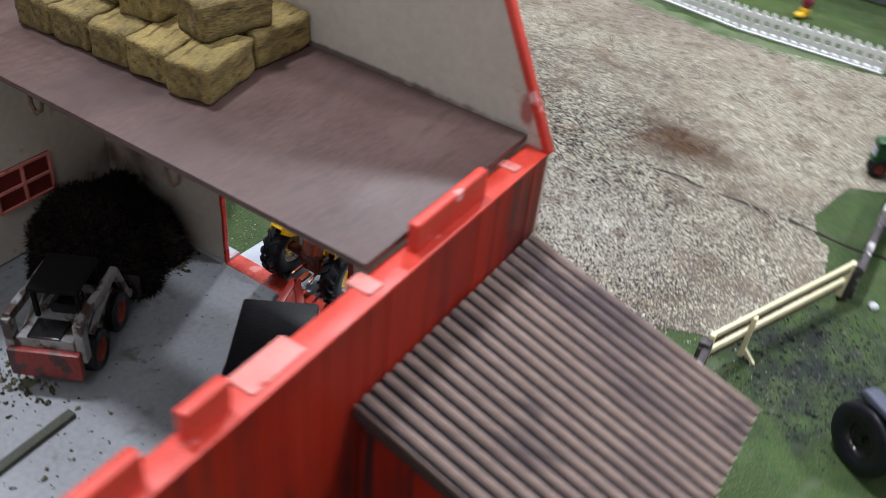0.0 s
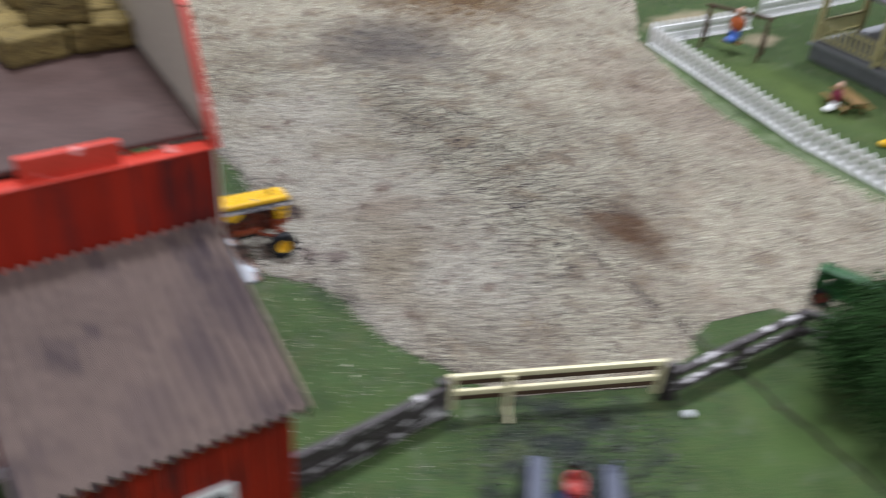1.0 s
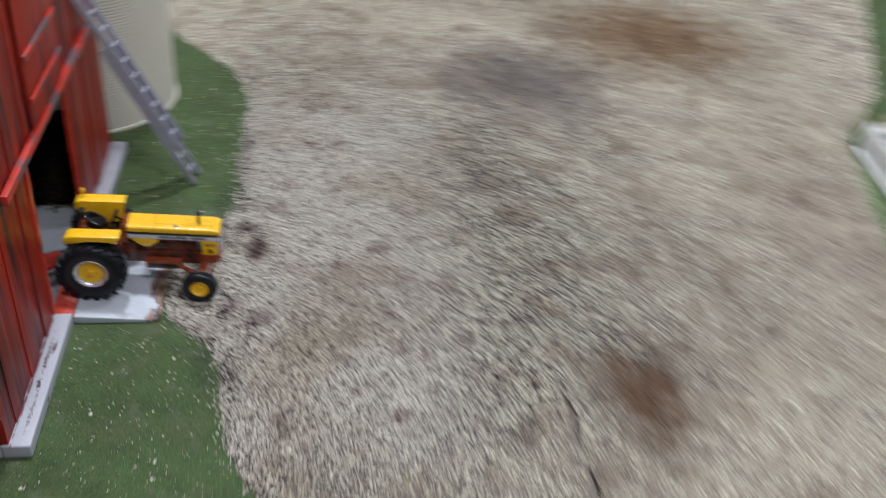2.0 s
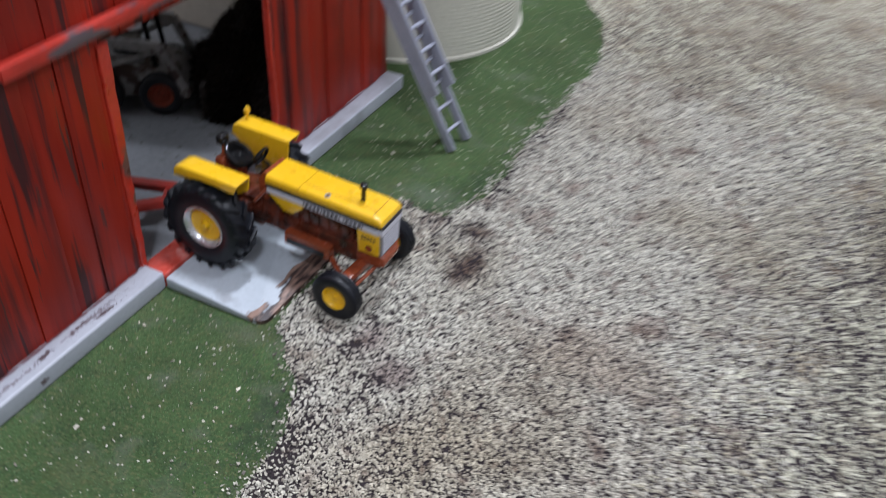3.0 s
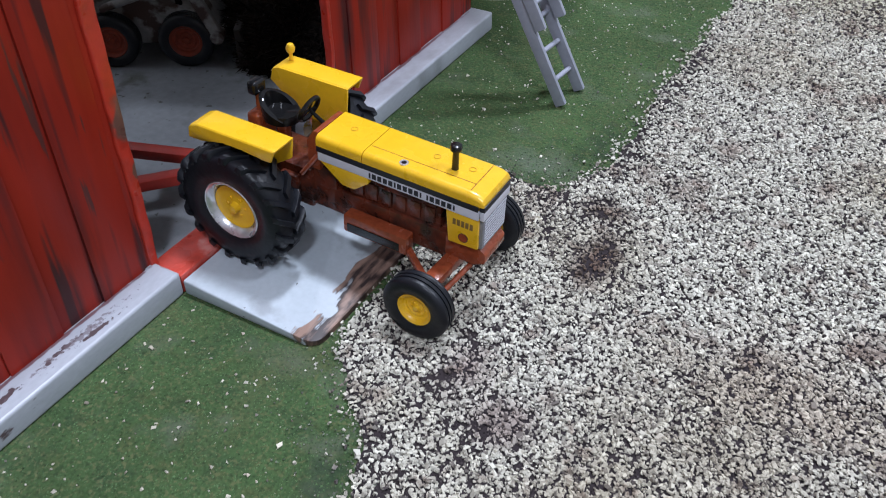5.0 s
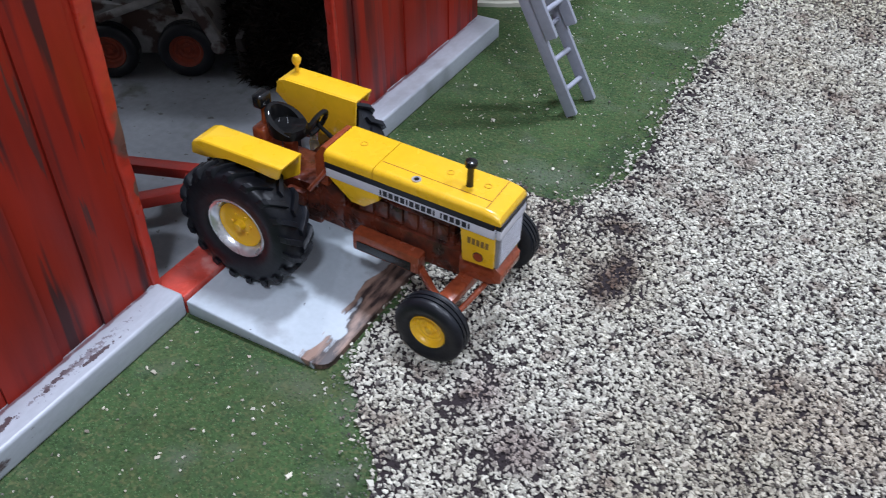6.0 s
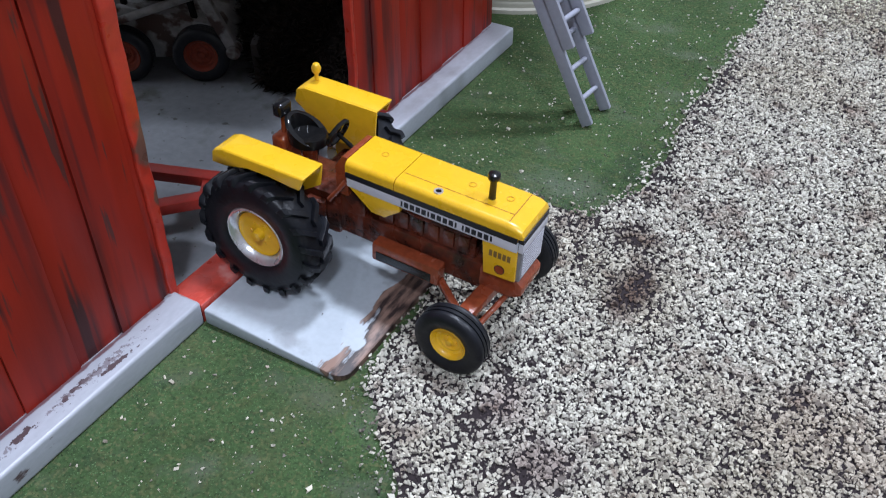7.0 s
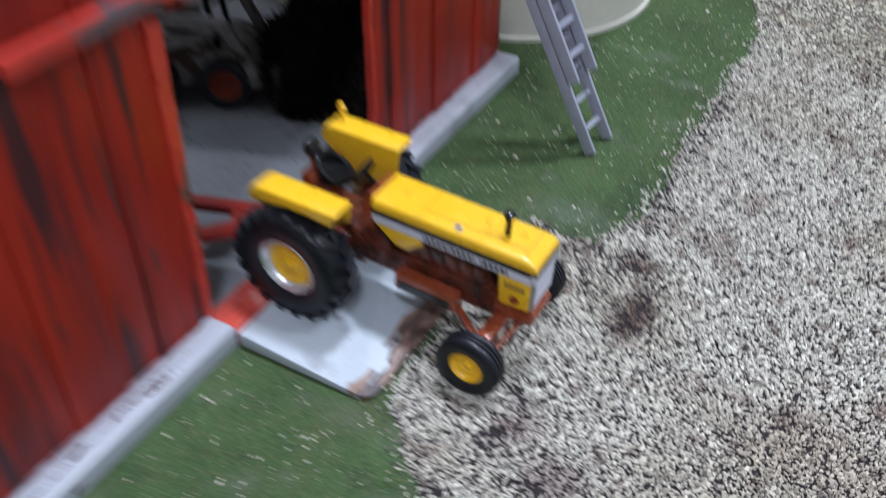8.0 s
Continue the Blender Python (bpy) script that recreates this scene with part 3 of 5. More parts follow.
flat_sheet("verge", fine_outline([(36.4, -9), (36.0, -2), (36.6, 3.5), (38.0, 8.2), (39.6, 13.5), (39.9, 11.5), (38.6, 6.5), (37.6, 1.5), (37.6, -4), (37.9, -9.5)], 0.4, 0.5),
           0.034, VERGE, "dusty pale grass verge along the picket fence", "ground", 0.02)


def grains(name, px, py, pz, size, material, label, rng, low=False, chip=False):
    """Many small stones as one mesh: uneven eight-sided lumps, or blocky chips."""
    count = len(px)
    base = np.array([(1, 0, 0), (-1, 0, 0), (0, 1, 0), (0, -1, 0), (0, 0, 1), (0, 0, -1)], float)
    tris = np.array([(0, 2, 4), (2, 1, 4), (1, 3, 4), (3, 0, 4), (2, 0, 5), (1, 2, 5), (3, 1, 5), (0, 3, 5)])
    if low:      # far off, only the upper half shows
        base, tris = np.array([(1, 0, -0.2), (-1, 0, -0.2), (0, 1, -0.2), (0, -1, -0.2), (0, 0, 0.8)], float), tris[:4]
    if chip:     # broken stone with flat faces
        base = np.array([(a, b * 0.78, c * 0.6) for c in (-1, 1) for b in (-1, 1) for a in (-1, 1)], float) * 0.9
        tris = np.array([(0, 2, 1), (1, 2, 3), (4, 5, 6), (5, 7, 6), (0, 1, 4), (1, 5, 4), (2, 6, 3), (3, 6, 7), (0, 4, 2), (2, 4, 6), (1, 3, 5), (3, 7, 5)])
    nv, nt = len(base), len(tris)
    v = base[None] * rng.uniform(0.65, 1.3, (count, nv, 1)) + rng.normal(0, 0.2, (count, nv, 3))
    v = v * size[:, None, None] * rng.uniform(0.65, 1.3, (count, 1, 3))
    q = rng.normal(0, 1, (count, 4)) * ((1, 0.18, 0.18, 1) if low else (1, 1, 1, 1))
    q /= np.linalg.norm(q, axis=1, keepdims=True)
    w, x, y, z = q.T
    rot = np.stack([1 - 2 * (y * y + z * z), 2 * (x * y - z * w), 2 * (x * z + y * w), 2 * (x * y + z * w), 1 - 2 * (x * x + z * z),
                    2 * (y * z - x * w), 2 * (x * z - y * w), 2 * (y * z + x * w), 1 - 2 * (x * x + y * y)], -1).reshape(-1, 3, 3)
    v = np.einsum("nij,nkj->nki", rot, v)
    v[:, :, 2] *= 0.8
    v += np.stack([px, py, pz], -1)[:, None]
    faces = (tris[None] + nv * np.arange(count)[:, None, None]).reshape(-1)
    me = bpy.data.meshes.new(name)
    me.vertices.add(count * nv)
    me.vertices.foreach_set("co", (v * CM).astype(np.float32).ravel())
    me.loops.add(len(faces))
    me.loops.foreach_set("vertex_index", faces.astype(np.int32))
    me.polygons.add(count * nt)
    me.polygons.foreach_set("loop_start", np.arange(0, len(faces), 3, dtype=np.int32))
    me.update(calc_edges=True)
    me.polygons.foreach_set("use_smooth", [False] * len(me.polygons))
    me.materials.append(material)
    return tagged(new(name, me), label, "gravel", kind="stuff")


rng = np.random.default_rng(5)


def scatter(x0, x1, y0, y1, density):
    count = int((x1 - x0) * (y1 - y0) * density)
    return rng.uniform(x0, x1, count), rng.uniform(y0, y1, count)


PAD = (0.15, 3.3, -0.12, 6.1)


def bare(px, py):
    """How far the stones are gone at each place, 0 to 1: worn spots by the barn where the dark earth shows."""
    gone = np.zeros(len(px))
    rough = np.sin(px * 5.1 + 2.2 * np.sin(py * 3.7)) * np.sin(py * 5.9 + 1.7 * np.sin(px * 4.3)) * 0.45 + 0.25 * np.sin(px * 13 + py * 9) * np.sin(py * 15 - px * 7)
    for x, y, rx, ry in ((5.6, 0.6, 0.25, 1.0), (6.7, -0.4, 0.28, 0.4), (6.75, 4.6, 0.28, 0.7), (6.2, 6.1, 0.55, 0.45), (4.3, 6.6, 0.6, 0.4), (5.4, 6.15, 0.7, 0.32), (5.5, 5.3, 0.25, 0.45), (6.1, -3.0, 0.35, 1.6), (5.95, 8.8, 0.32, 1.2), (5.9, 13, 0.36, 2.2), (5.4, -1.7, 0.4, 0.5)):
        gone = np.maximum(gone, np.clip(1.5 - np.hypot((px - x) / rx, (py - y) / ry) + rough, 0, 1))
    return gone * 0.66


def spread_gravel():
    near, mid = (2.5, 17.0, -9.0, 21.0), (-4.0, 44.0, -17.0, 46.0)
    px, py = scatter(*near, 430)
    loose = rng.choice((0.05, 0.12, 0.28), len(px))
    jx, jy = px + rng.normal(0, 1, len(px)) * loose, py + rng.normal(0, 1, len(py)) * loose
    keep = inside(jx, jy, YARD_LINE) & ~((px < 3.2) & (py > -0.2) & (py < 6.2))
    keep &= rng.uniform(0, 1, len(px)) < np.clip((17.0 - px) / 5.0, 0, 1) * np.clip((21.0 - py) / 5.0, 0.0, 1) * np.clip((py + 9) / 3.0, 0.0, 1)
    keep &= rng.uniform(0, 1, len(px)) > bare(px, py)
    px, py = px[keep], py[keep]
    grains("yard_gravel", px, py, rng.uniform(0.02, 0.085, len(px)), rng.lognormal(-3.53, 0.24, len(px)), GRAVEL,
           "cream and grey crushed stone covering the yard", rng, chip=True)
    px, py = scatter(*mid, 150)
    out = rng.uniform(0, 1, len(px)) > np.clip((17.0 - px) / 5.0, 0, 1) * np.clip((21.0 - py) / 5.0, 0.0, 1) * np.clip((py + 9) / 3.0, 0.0, 1)
    crack = abs(px - 18.3 - 0.12 * np.sin(py * 2.1)) < 0.10 + 0.07 * (py < -4.5)
    keep = inside(px, py, YARD_LINE) & out & ~(crack & (py < -3.5) & (np.sin(py * 1.9) > -0.5))
    px, py = px[keep], py[keep]
    grains("yard_gravel", px, py, rng.uniform(0.02, 0.09, len(px)), rng.lognormal(-3.2, 0.28, len(px)), FINES,
           "cream and grey crushed stone covering the yard", rng, True)
    px, py = scatter(-20, 60, -40, 98, 12)
    out = ~((px > mid[0]) & (px < mid[1]) & (py > mid[2]) & (py < mid[3]))
    keep = inside(px, py, YARD_LINE) & out
    px, py = px[keep], py[keep]
    grains("yard_gravel", px, py, rng.uniform(0.02, 0.10, len(px)), rng.uniform(0.08, 0.15, len(px)), FINES,
           "cream and grey crushed stone covering the yard", rng, True)
    # dark grit between the stones by the barn
    px, py = scatter(3.0, 13.0, -7.0, 11.0, 420)
    keep = inside(px, py, YARD_LINE) & ~((px < 3.3) & (py > -0.2) & (py < 6.2))
    px, py = px[keep], py[keep]
    grains("dark_grit", px, py, rng.uniform(0.02, 0.05, len(px)), rng.uniform(0.008, 0.023, len(px)), GRIT, "dark earthy grit between the stones", rng, True)
    # stray grains in the grass
    px, py = scatter(-0.5, 9.0, -14, 24, 9)
    keep = ~inside(px, py, YARD_LINE) & ~((px < 0.3) & (py > -7) & (py < 13)) & ~((px < 3.4) & (py > -0.3) & (py < 6.3))
    px, py = px[keep], py[keep]
    grains("stray_gravel", px, py, rng.uniform(0.0, 0.03, len(px)), np.minimum(0.055, rng.lognormal(-4.1, 0.42, len(px))), GRAVEL,
           "pale stray grains lying in the flock grass", rng, chip=True)
    px, py = scatter(4.0, 14.5, -20.5, -11.3, 60)
    keep = ~inside(px, py, YARD_LINE) & (np.hypot((px - 9.2) / 4.4, (py + 15.6) / 4.0) < rng.uniform(0.6, 1.1, len(px)))
    px, py = px[keep], py[keep]
    grains("earth_clods", px, py, rng.uniform(0.0, 0.04, len(px)), rng.lognormal(-3.25, 0.5, len(px)), CLOD, "dark clods and pale crumbs on the trampled turf", rng)
    px, py = scatter(0.1, 7.0, -9, 19, 420)
    keep = ~inside(px, py, YARD_LINE) & ~((px < 0.16) & (py > -7) & (py < 13)) & ~((px < 3.32) & (py > -0.15) & (py < 6.15))
    px, py = px[keep], py[keep]
    grains("flock_tufts", px, py, rng.uniform(-0.012, 0.004, len(px)), rng.uniform(0.011, 0.021, len(px)), FLOCK, "short green flock tufts by the barn", rng)
    # stone dust where gravel and grass meet
    px, py = scatter(2.8, 8.0, -5, 16, 420)
    spread = rng.choice((0.15, 0.4, 0.9), len(px))
    jx, jy = px + rng.normal(0, 1, len(px)) * spread, py + rng.normal(0, 1, len(px)) * spread
    keep = (inside(px, py, YARD_LINE) != inside(jx, jy, YARD_LINE)) & ~((px < 3.32) & (py > -0.15) & (py < 6.15))
    px, py = px[keep], py[keep]
    grains("stone_dust", px, py, rng.uniform(0.0, 0.035, len(px)), rng.uniform(0.010, 0.026, len(px)), DUST, "greenish stone dust along the edge of the gravel", rng)


spread_gravel()

# the joint between two baseboards shows as a dark, uneven crack
bm = B()
edge_l, edge_r = [], []
for i in range(74):
    y = -30 + i * 0.37
    off = noise.noise((0.3, y * 0.8, 0.0)) * 0.22 + noise.noise((5.3, y * 2.6, 0.0)) * 0.10
    w = 0.05 + 0.13 * abs(noise.noise((2.3, y * 0.9, 1.0)))
    edge_l.append((18.45 + off - w, y)), edge_r.append((18.45 + off + w, y))
prism(bm, edge_l + edge_r[::-1], 0.0, 0.03, "z")
tagged(part("board_joint", bm, mat("dark_joint", (0.03, 0.024, 0.02), 0.95, spec=0.1)), "dark crack between two baseboards", "ground joint", kind="structure")

# ---- barn ----
FX, SY, NY, WX = -0.48, -6.58, 12.75, -24.0    # outer faces of the front, the lean-to side, the silo side and the back
TOP, LOFT_Z, DOOR0, DOOR1, DOOR_Z = 11.0, 11.33, -0.1, 6.0, 6.85
GABLE = [(SY, TOP), (-4.65, 15.0), (3.15, 19.5), (10.95, 15.0), (NY, TOP)]


def gable_z(y):
    for (ay, az), (by, bz) in zip(GABLE, GABLE[1:]):
        if ay <= y <= by:
            return az + (bz - az) * (y - ay) / (by - ay)
    return TOP


def barn():
    # plinth
    pl = tagged(new("plinth"), "grey cast plinth with dark chips round the barn foot", "plinth", kind="structure")
    for name, lims in (("plinth_front", (-0.75, 0.15, SY - 0.07, DOOR0 - 0.03)), ("plinth_front", (-0.75, 0.15, DOOR1 + 0.03, NY + 0.1)),
                       ("plinth_side", (WX, -0.75, SY - 0.07, SY + 0.43)), ("plinth_side", (WX, -0.75, NY - 0.3, NY + 0.1))):
        part(name, box(B(), *lims, 0.0, 0.54, 0.07, 3), CONCRETE, pl)
    tagged(part("barn_floor", box(B(), WX, FX - 0.17, SY + 0.43, NY - 0.3, 0.002, 0.41), FLOOR_IN), "dusty grey barn floor with litter", "floor", kind="structure")
    tagged(part("door_sill", box(B(), FX - 0.168, 0.13, DOOR0 - 0.02, DOOR1 + 0.02, 0.003, 0.42, 0.03), SILL), "worn red sill across the barn doorway", "sill", kind="structure")
    # front wall: core with the doorway, red boards outside
    bm = B()
    t0, t1 = FX - 0.16, FX - 0.07
    prism(bm, [(SY + 0.02, 0.5), (DOOR0, 0.5), (DOOR0, DOOR_Z), (DOOR1, DOOR_Z), (DOOR1, 0.5), (NY - 0.02, 0.5)] + GABLE[::-1], t0, t1, "x")
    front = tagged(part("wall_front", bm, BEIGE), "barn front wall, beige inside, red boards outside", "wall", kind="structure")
    bm = B()
    prism(bm, [(SY + 0.02, 0.5), (DOOR0 - 0.03, 0.5), (DOOR0 - 0.03, DOOR_Z), (DOOR1 + 0.03, DOOR_Z), (DOOR1 + 0.03, 0.5), (NY - 0.02, 0.5)] + GABLE[::-1], t1 + 0.001, t1 + 0.02, "x")
    part("sheathing", bm, RED_DARK, front)
    y, k = SY, 0
    widths = random.Random(3)
    while y < NY - 0.05:
        w = min(widths.choice((0.95, 1.05, 1.15)), NY - y)
        if NY - y - w < 0.25:
            w = NY - y
        for a, b in ([(y, min(y + w, DOOR0)), (max(y, DOOR0), min(y + w, DOOR1)), (max(y, DOOR1), y + w)]):
            if b - a < 0.04:
                continue
            low = DOOR_Z if a >= DOOR0 - 1e-6 and b <= DOOR1 + 1e-6 else 0.5
            g = 0.006
            bm = B()
            prism(bm, [(a + g, low), (b - g, low), (b - g, gable_z(b)), (a + g, gable_z(a))], FX - 0.049, FX - (0.0 if k % 2 else 0.03) - widths.uniform(0.0, 0.012), "x", 0.014)
            part("board", bm, RED, front)
        y += w
        k += 1
    # red edge round the gable and the door jambs
    for (ay, az), (by, bz) in zip(GABLE, GABLE[1:]):
        part("gable_trim", beam(B(), (FX - 0.11, ay, az), (FX - 0.11, by, bz), 0.27, 0.22, 0.05), RED_TOP, front)
    for yy, s in ((DOOR0, -1), (DOOR1, 1)):
        bm = box(B(), FX - 0.18, FX + 0.035, yy - 0.14 if s < 0 else yy - 0.03, yy + 0.03 if s < 0 else yy + 0.1, 0.43, DOOR_Z, 0.045, 3)
        bmesh.ops.subdivide_edges(bm, edges=[e for e in bm.edges if e.calc_length() > 3], cuts=40)
        for v in bm.verts:
            if s < 0 and v.co.y > yy - 0.05:
                v.co.y += 0.028 * v.co.z
            v.co += noise.noise_vector(v.co * 1.7) * 0.03
        part("door_jamb", bm, JAMB, front, "glossy lumpy red door jamb with a brown chip" if s < 0 else "")
    # track beam over the doorway and the shutter above it
    part("track_beam", box(B(), FX + 0.004, FX + 0.25, -2.85, 10.6, 7.16, 7.50, 0.06), WORN_RED, front, "worn red sliding-door track with grey edges")
    sh = part("hay_shutter", box(B(), FX + 0.004, FX + 0.14, 1.25, 5.6, 7.6, 12.2, 0.03), RED, front)
    part("shutter_rail", box(B(), FX + 0.145, FX + 0.26, 1.25, 5.6, 8.5, 8.72, 0.03), WORN_RED, sh)
    part("shutter_rail", box(B(), FX + 0.145, FX + 0.26, 1.25, 5.6, 10.0, 10.25, 0.03), WORN_RED, sh)
    # side wall with the lean-to
    for name, lo, hi, outer, inn in (("wall_south_side", SY + 0.07, SY + 0.68, SY, -1), ("wall_north_side", NY - 0.45, NY - 0.07, NY, 1)):
        bm = B()
        box(bm, WX, FX - 0.165, lo, hi, 0.5, TOP - 0.05)
        wall = tagged(part(name, bm, BEIGE), "barn side wall, beige inside, red boards outside, open at the top", "wall", kind="structure")
        yy = sorted((lo - 0.001, lo - 0.02) if inn < 0 else (hi + 0.001, hi + 0.02))
        part("sheathing", box(B(), WX, FX - 0.165, *yy, 0.5, TOP - 0.06), RED_DARK, wall)
        x = FX - 0.05
        while x > WX + 0.1:
            w = widths.choice((0.62, 0.7, 0.78))
            bm = B()
            face = widths.uniform(0.0, 0.04)
            ya, yb = (outer + face, outer + 0.048) if inn < 0 else (outer - 0.048, outer - face)
            box(bm, x - w + 0.009, x - 0.009, ya, yb, 0.5, TOP - 0.06, 0.012, 1)
            part("board", bm, RED, wall)
            x -= w
        part("wall_cap", box(B(), WX, FX - 0.1, min(lo, outer) - 0.005, max(hi, outer) + 0.005, TOP - 0.055, TOP + 0.03, 0.04), RED_TOP, wall, "glossy red cap along the wall top")
        inner = hi if inn < 0 else lo
        for a, b in ((-6.45, -3.45), (-13.3, -12.2), (-16.5, -14.2), (-20.5, -18.5)):
            lims = (inner - 0.42, inner - 0.12) if inn < 0 else (inner + 0.12, inner + 0.42)
            part("roof_tab", box(B(), a, b, *lims, TOP - 0.3, TOP + 0.80, 0.08, 3), RED_TOP, wall)
        for a, b in ((-11.8, -10.25), (-8.25, -7.75), (-2.1, -1.75)):
            lims = (inner - 0.5, inner + 0.18) if inn < 0 else (inner - 0.18, inner + 0.5)
            part("roof_socket", box(B(), a, b, *lims, TOP - 0.6, TOP + 0.09, 0.06, 3), SOCKET, wall)
    tagged(part("wall_back", box(B(), WX - 0.4, WX, SY, NY, 0.0, TOP), BEIGE), "plain back wall of the barn", "wall", kind="structure")
    # loft floor
    bm = B()
    box(bm, -7.76, FX - 0.162, SY + 0.69, NY - 0.46, LOFT_Z - 0.20, LOFT_Z, 0.05)
    loft = tagged(part("loft_floor", bm, LOFT), "brown wooden loft floor with scuffs, open edge", "floor", kind="structure")
    for y in (0.1, 5.2):
        part("loft_bracket", tube(B(), [(-7.62, y - 0.28, LOFT_Z - 0.19), (-7.66, y - 0.2, LOFT_Z - 0.55), (-7.7, y, LOFT_Z - 0.72), (-7.66, y + 0.2, LOFT_Z - 0.5), (-7.62, y + 0.25, LOFT_Z - 0.19)], 0.06), DKWOOD, loft)
    for y in (-3.5, 3.0, 9.5):
        part("loft_joist", box(B(), -7.2, FX - 0.165, y - 0.2, y + 0.2, LOFT_Z - 0.6, LOFT_Z - 0.202, 0.03), DKWOOD, loft)


barn()


def barn_window(x0, x1, z0, z1):
    w = thing("window_1", ((x0 + x1) / 2, NY - 0.455, z0), "small red four-pane barn window in the beige wall", "window", kind="structure")
    hw, h = (x1 - x0) / 2, z1 - z0
    part("window_backing", box(B(), -hw, hw, -0.03, 0.0, 0, h), mat("dark_red_pane", (0.13, 0.02, 0.015), 0.4), w)
    for a in (-hw, hw - 0.12, -0.06):
        part("window_bar", box(B(), a, a + 0.12, -0.13, -0.032, 0, h, 0.02), SOCKET, w)
    for a in (0, h - 0.12, h / 2 - 0.06):
        part("window_bar", box(B(), -hw, hw, -0.12, -0.034, a, a + 0.12, 0.02), SOCKET, w)


barn_window(-5.7, -3.25, 2.6, 4.3)


mat_fascia = mat("dark_brown_fascia", (0.035, 0.022, 0.02), 0.7, vary=0.2)


def lean_to():
    x0, x1, y0, y1, z0, z1 = -8.95, -0.86, -14.03, SY - 0.02, 6.08, 8.34
    t = thing("lean_to", ((x0 + x1) / 2, (y0 + y1) / 2, 0), "red lean-to shed with a brown corrugated roof against the barn", "shed")
    cx, cy = (x0 + x1) / 2, (y0 + y1) / 2
    slope = math.atan2(z1 - z0, y1 - y0)
    length = math.hypot(z1 - z0, y1 - y0)
    # corrugated sheet: rounded ridges running down the slope
    pitch, amp = 0.398, 0.165
    n = int((x1 - x0) / pitch)
    prof = []
    for i in range(n * 12 + 1):
        u = i / 12
        prof.append((x0 - cx + (x1 - x0) * i / (n * 12), amp * math.cos(2 * math.pi * u) * (1 if math.cos(2 * math.pi * u) > 0 else 0.8)))
    low = [(a, b - 0.12) for a, b in prof]
    bm = B()
    rows_top, rows_low = [], []
    for s in (0.0, 1.0):
        m = Matrix.Translation((0, y0 - cy, z0)) @ Matrix.Rotation(slope, 4, "X") @ Matrix.Translation((0, s * length, 0))
        rows_top.append([bm.verts.new(m @ Vector((a, 0, b))) for a, b in prof])
        rows_low.append([bm.verts.new(m @ Vector((a, 0, b))) for a, b in low])
    k = len(prof)
    for i in range(k - 1):
        f = bm.faces.new((rows_top[0][i], rows_top[0][i + 1], rows_top[1][i + 1], rows_top[1][i]))
        # the lower half of each corrugation takes the dark groove material
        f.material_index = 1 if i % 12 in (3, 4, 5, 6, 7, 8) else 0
        bm.faces.new((rows_low[0][i], rows_low[1][i], rows_low[1][i + 1], rows_low[0][i + 1]))
        bm.faces.new((rows_top[0][i], rows_low[0][i], rows_low[0][i + 1], rows_top[0][i + 1]))
        bm.faces.new((rows_top[1][i], rows_top[1][i + 1], rows_low[1][i + 1], rows_low[1][i]))
    for i in (0, k - 1):
        bm.faces.new((rows_top[0][i], rows_top[1][i], rows_low[1][i], rows_low[0][i]))
    part("roof", bm, [ROOF, ROOF_GROOVE], t, "brown corrugated sheet roof", 60)
    for xx in (x0 + 0.02, x1 - 0.14):
        bm = B()
        prism(bm, [(y0 + 0.05 - cy, z0 - 0.42), (y1 - cy, z1 - 0.42), (y1 - cy, z1 - 0.13), (y0 + 0.05 - cy, z0 - 0.13)], xx - cx, xx - cx + 0.12, "x", 0.02)
        part("fascia", bm, mat_fascia, t, "dark fascia board")
    # walls under it
    zr = lambda y: z0 + (y - y0) * math.tan(slope) - 0.24
    ya, yb = y0 + 0.5, y1
    for xx in (x0 + 0.35, x1 - 0.6):
        bm = B()
        prism(bm, [(ya - cy, 0.0), (yb - cy, 0.0), (yb - cy, zr(yb)), (ya - cy, zr(ya))], xx - cx, xx - cx + 0.25, "x", 0.03)
        part("end_wall", bm, RED, t)
    fx = x0 + 0.62
    while fx < x1 - 0.62:
        w = min(0.66, x1 - 0.62 - fx)
        part("board", box(B(), fx - cx + 0.015, fx - cx + w - 0.015, ya - cy + 0.02, ya - cy + 0.2, 0, zr(ya + 0.2), 0.02, 1), RED, t)
        fx += w
    wn = part("window_frame", box(B(), -4.6 - cx, -3.2 - cx, ya - cy - 0.08, ya - cy + 0.018, 1.6, 3.7, 0.06), WHITE, t, "white window frame")
    part("pane", box(B(), -4.35 - cx, -3.45 - cx, ya - cy - 0.10, ya - cy - 0.082, 1.85, 3.4), BLACK, wn)


lean_to()


def ramp():
    x0, x1, y0, y1 = PAD
    bm = B()
    line = [(x0 + 0.01, y1), (x0 + 0.01, y0)]
    for cx, cy, a0 in ((x1 - 0.28, y0 + 0.28, -90), (x1 - 0.28, y1 - 0.28, 0)):
        line += [(cx + 0.28 * math.cos(radians(a0 + 15 * k)), cy + 0.28 * math.sin(radians(a0 + 15 * k))) for k in range(7)]
    prism(bm, line, 0.0, 0.3, "z", 0.04)
    for v in bm.verts:
        if v.co.z > 0.2:
            v.co.z += 0.035 - 0.065 * (v.co.x - x0)
        elif v.co.z > 0.02:
            v.co.z *= 0.5
    r = tagged(part("door_ramp", bm, RAMP), "pale grey cast ramp slab at the barn doorway", "ramp", kind="structure")


ramp()


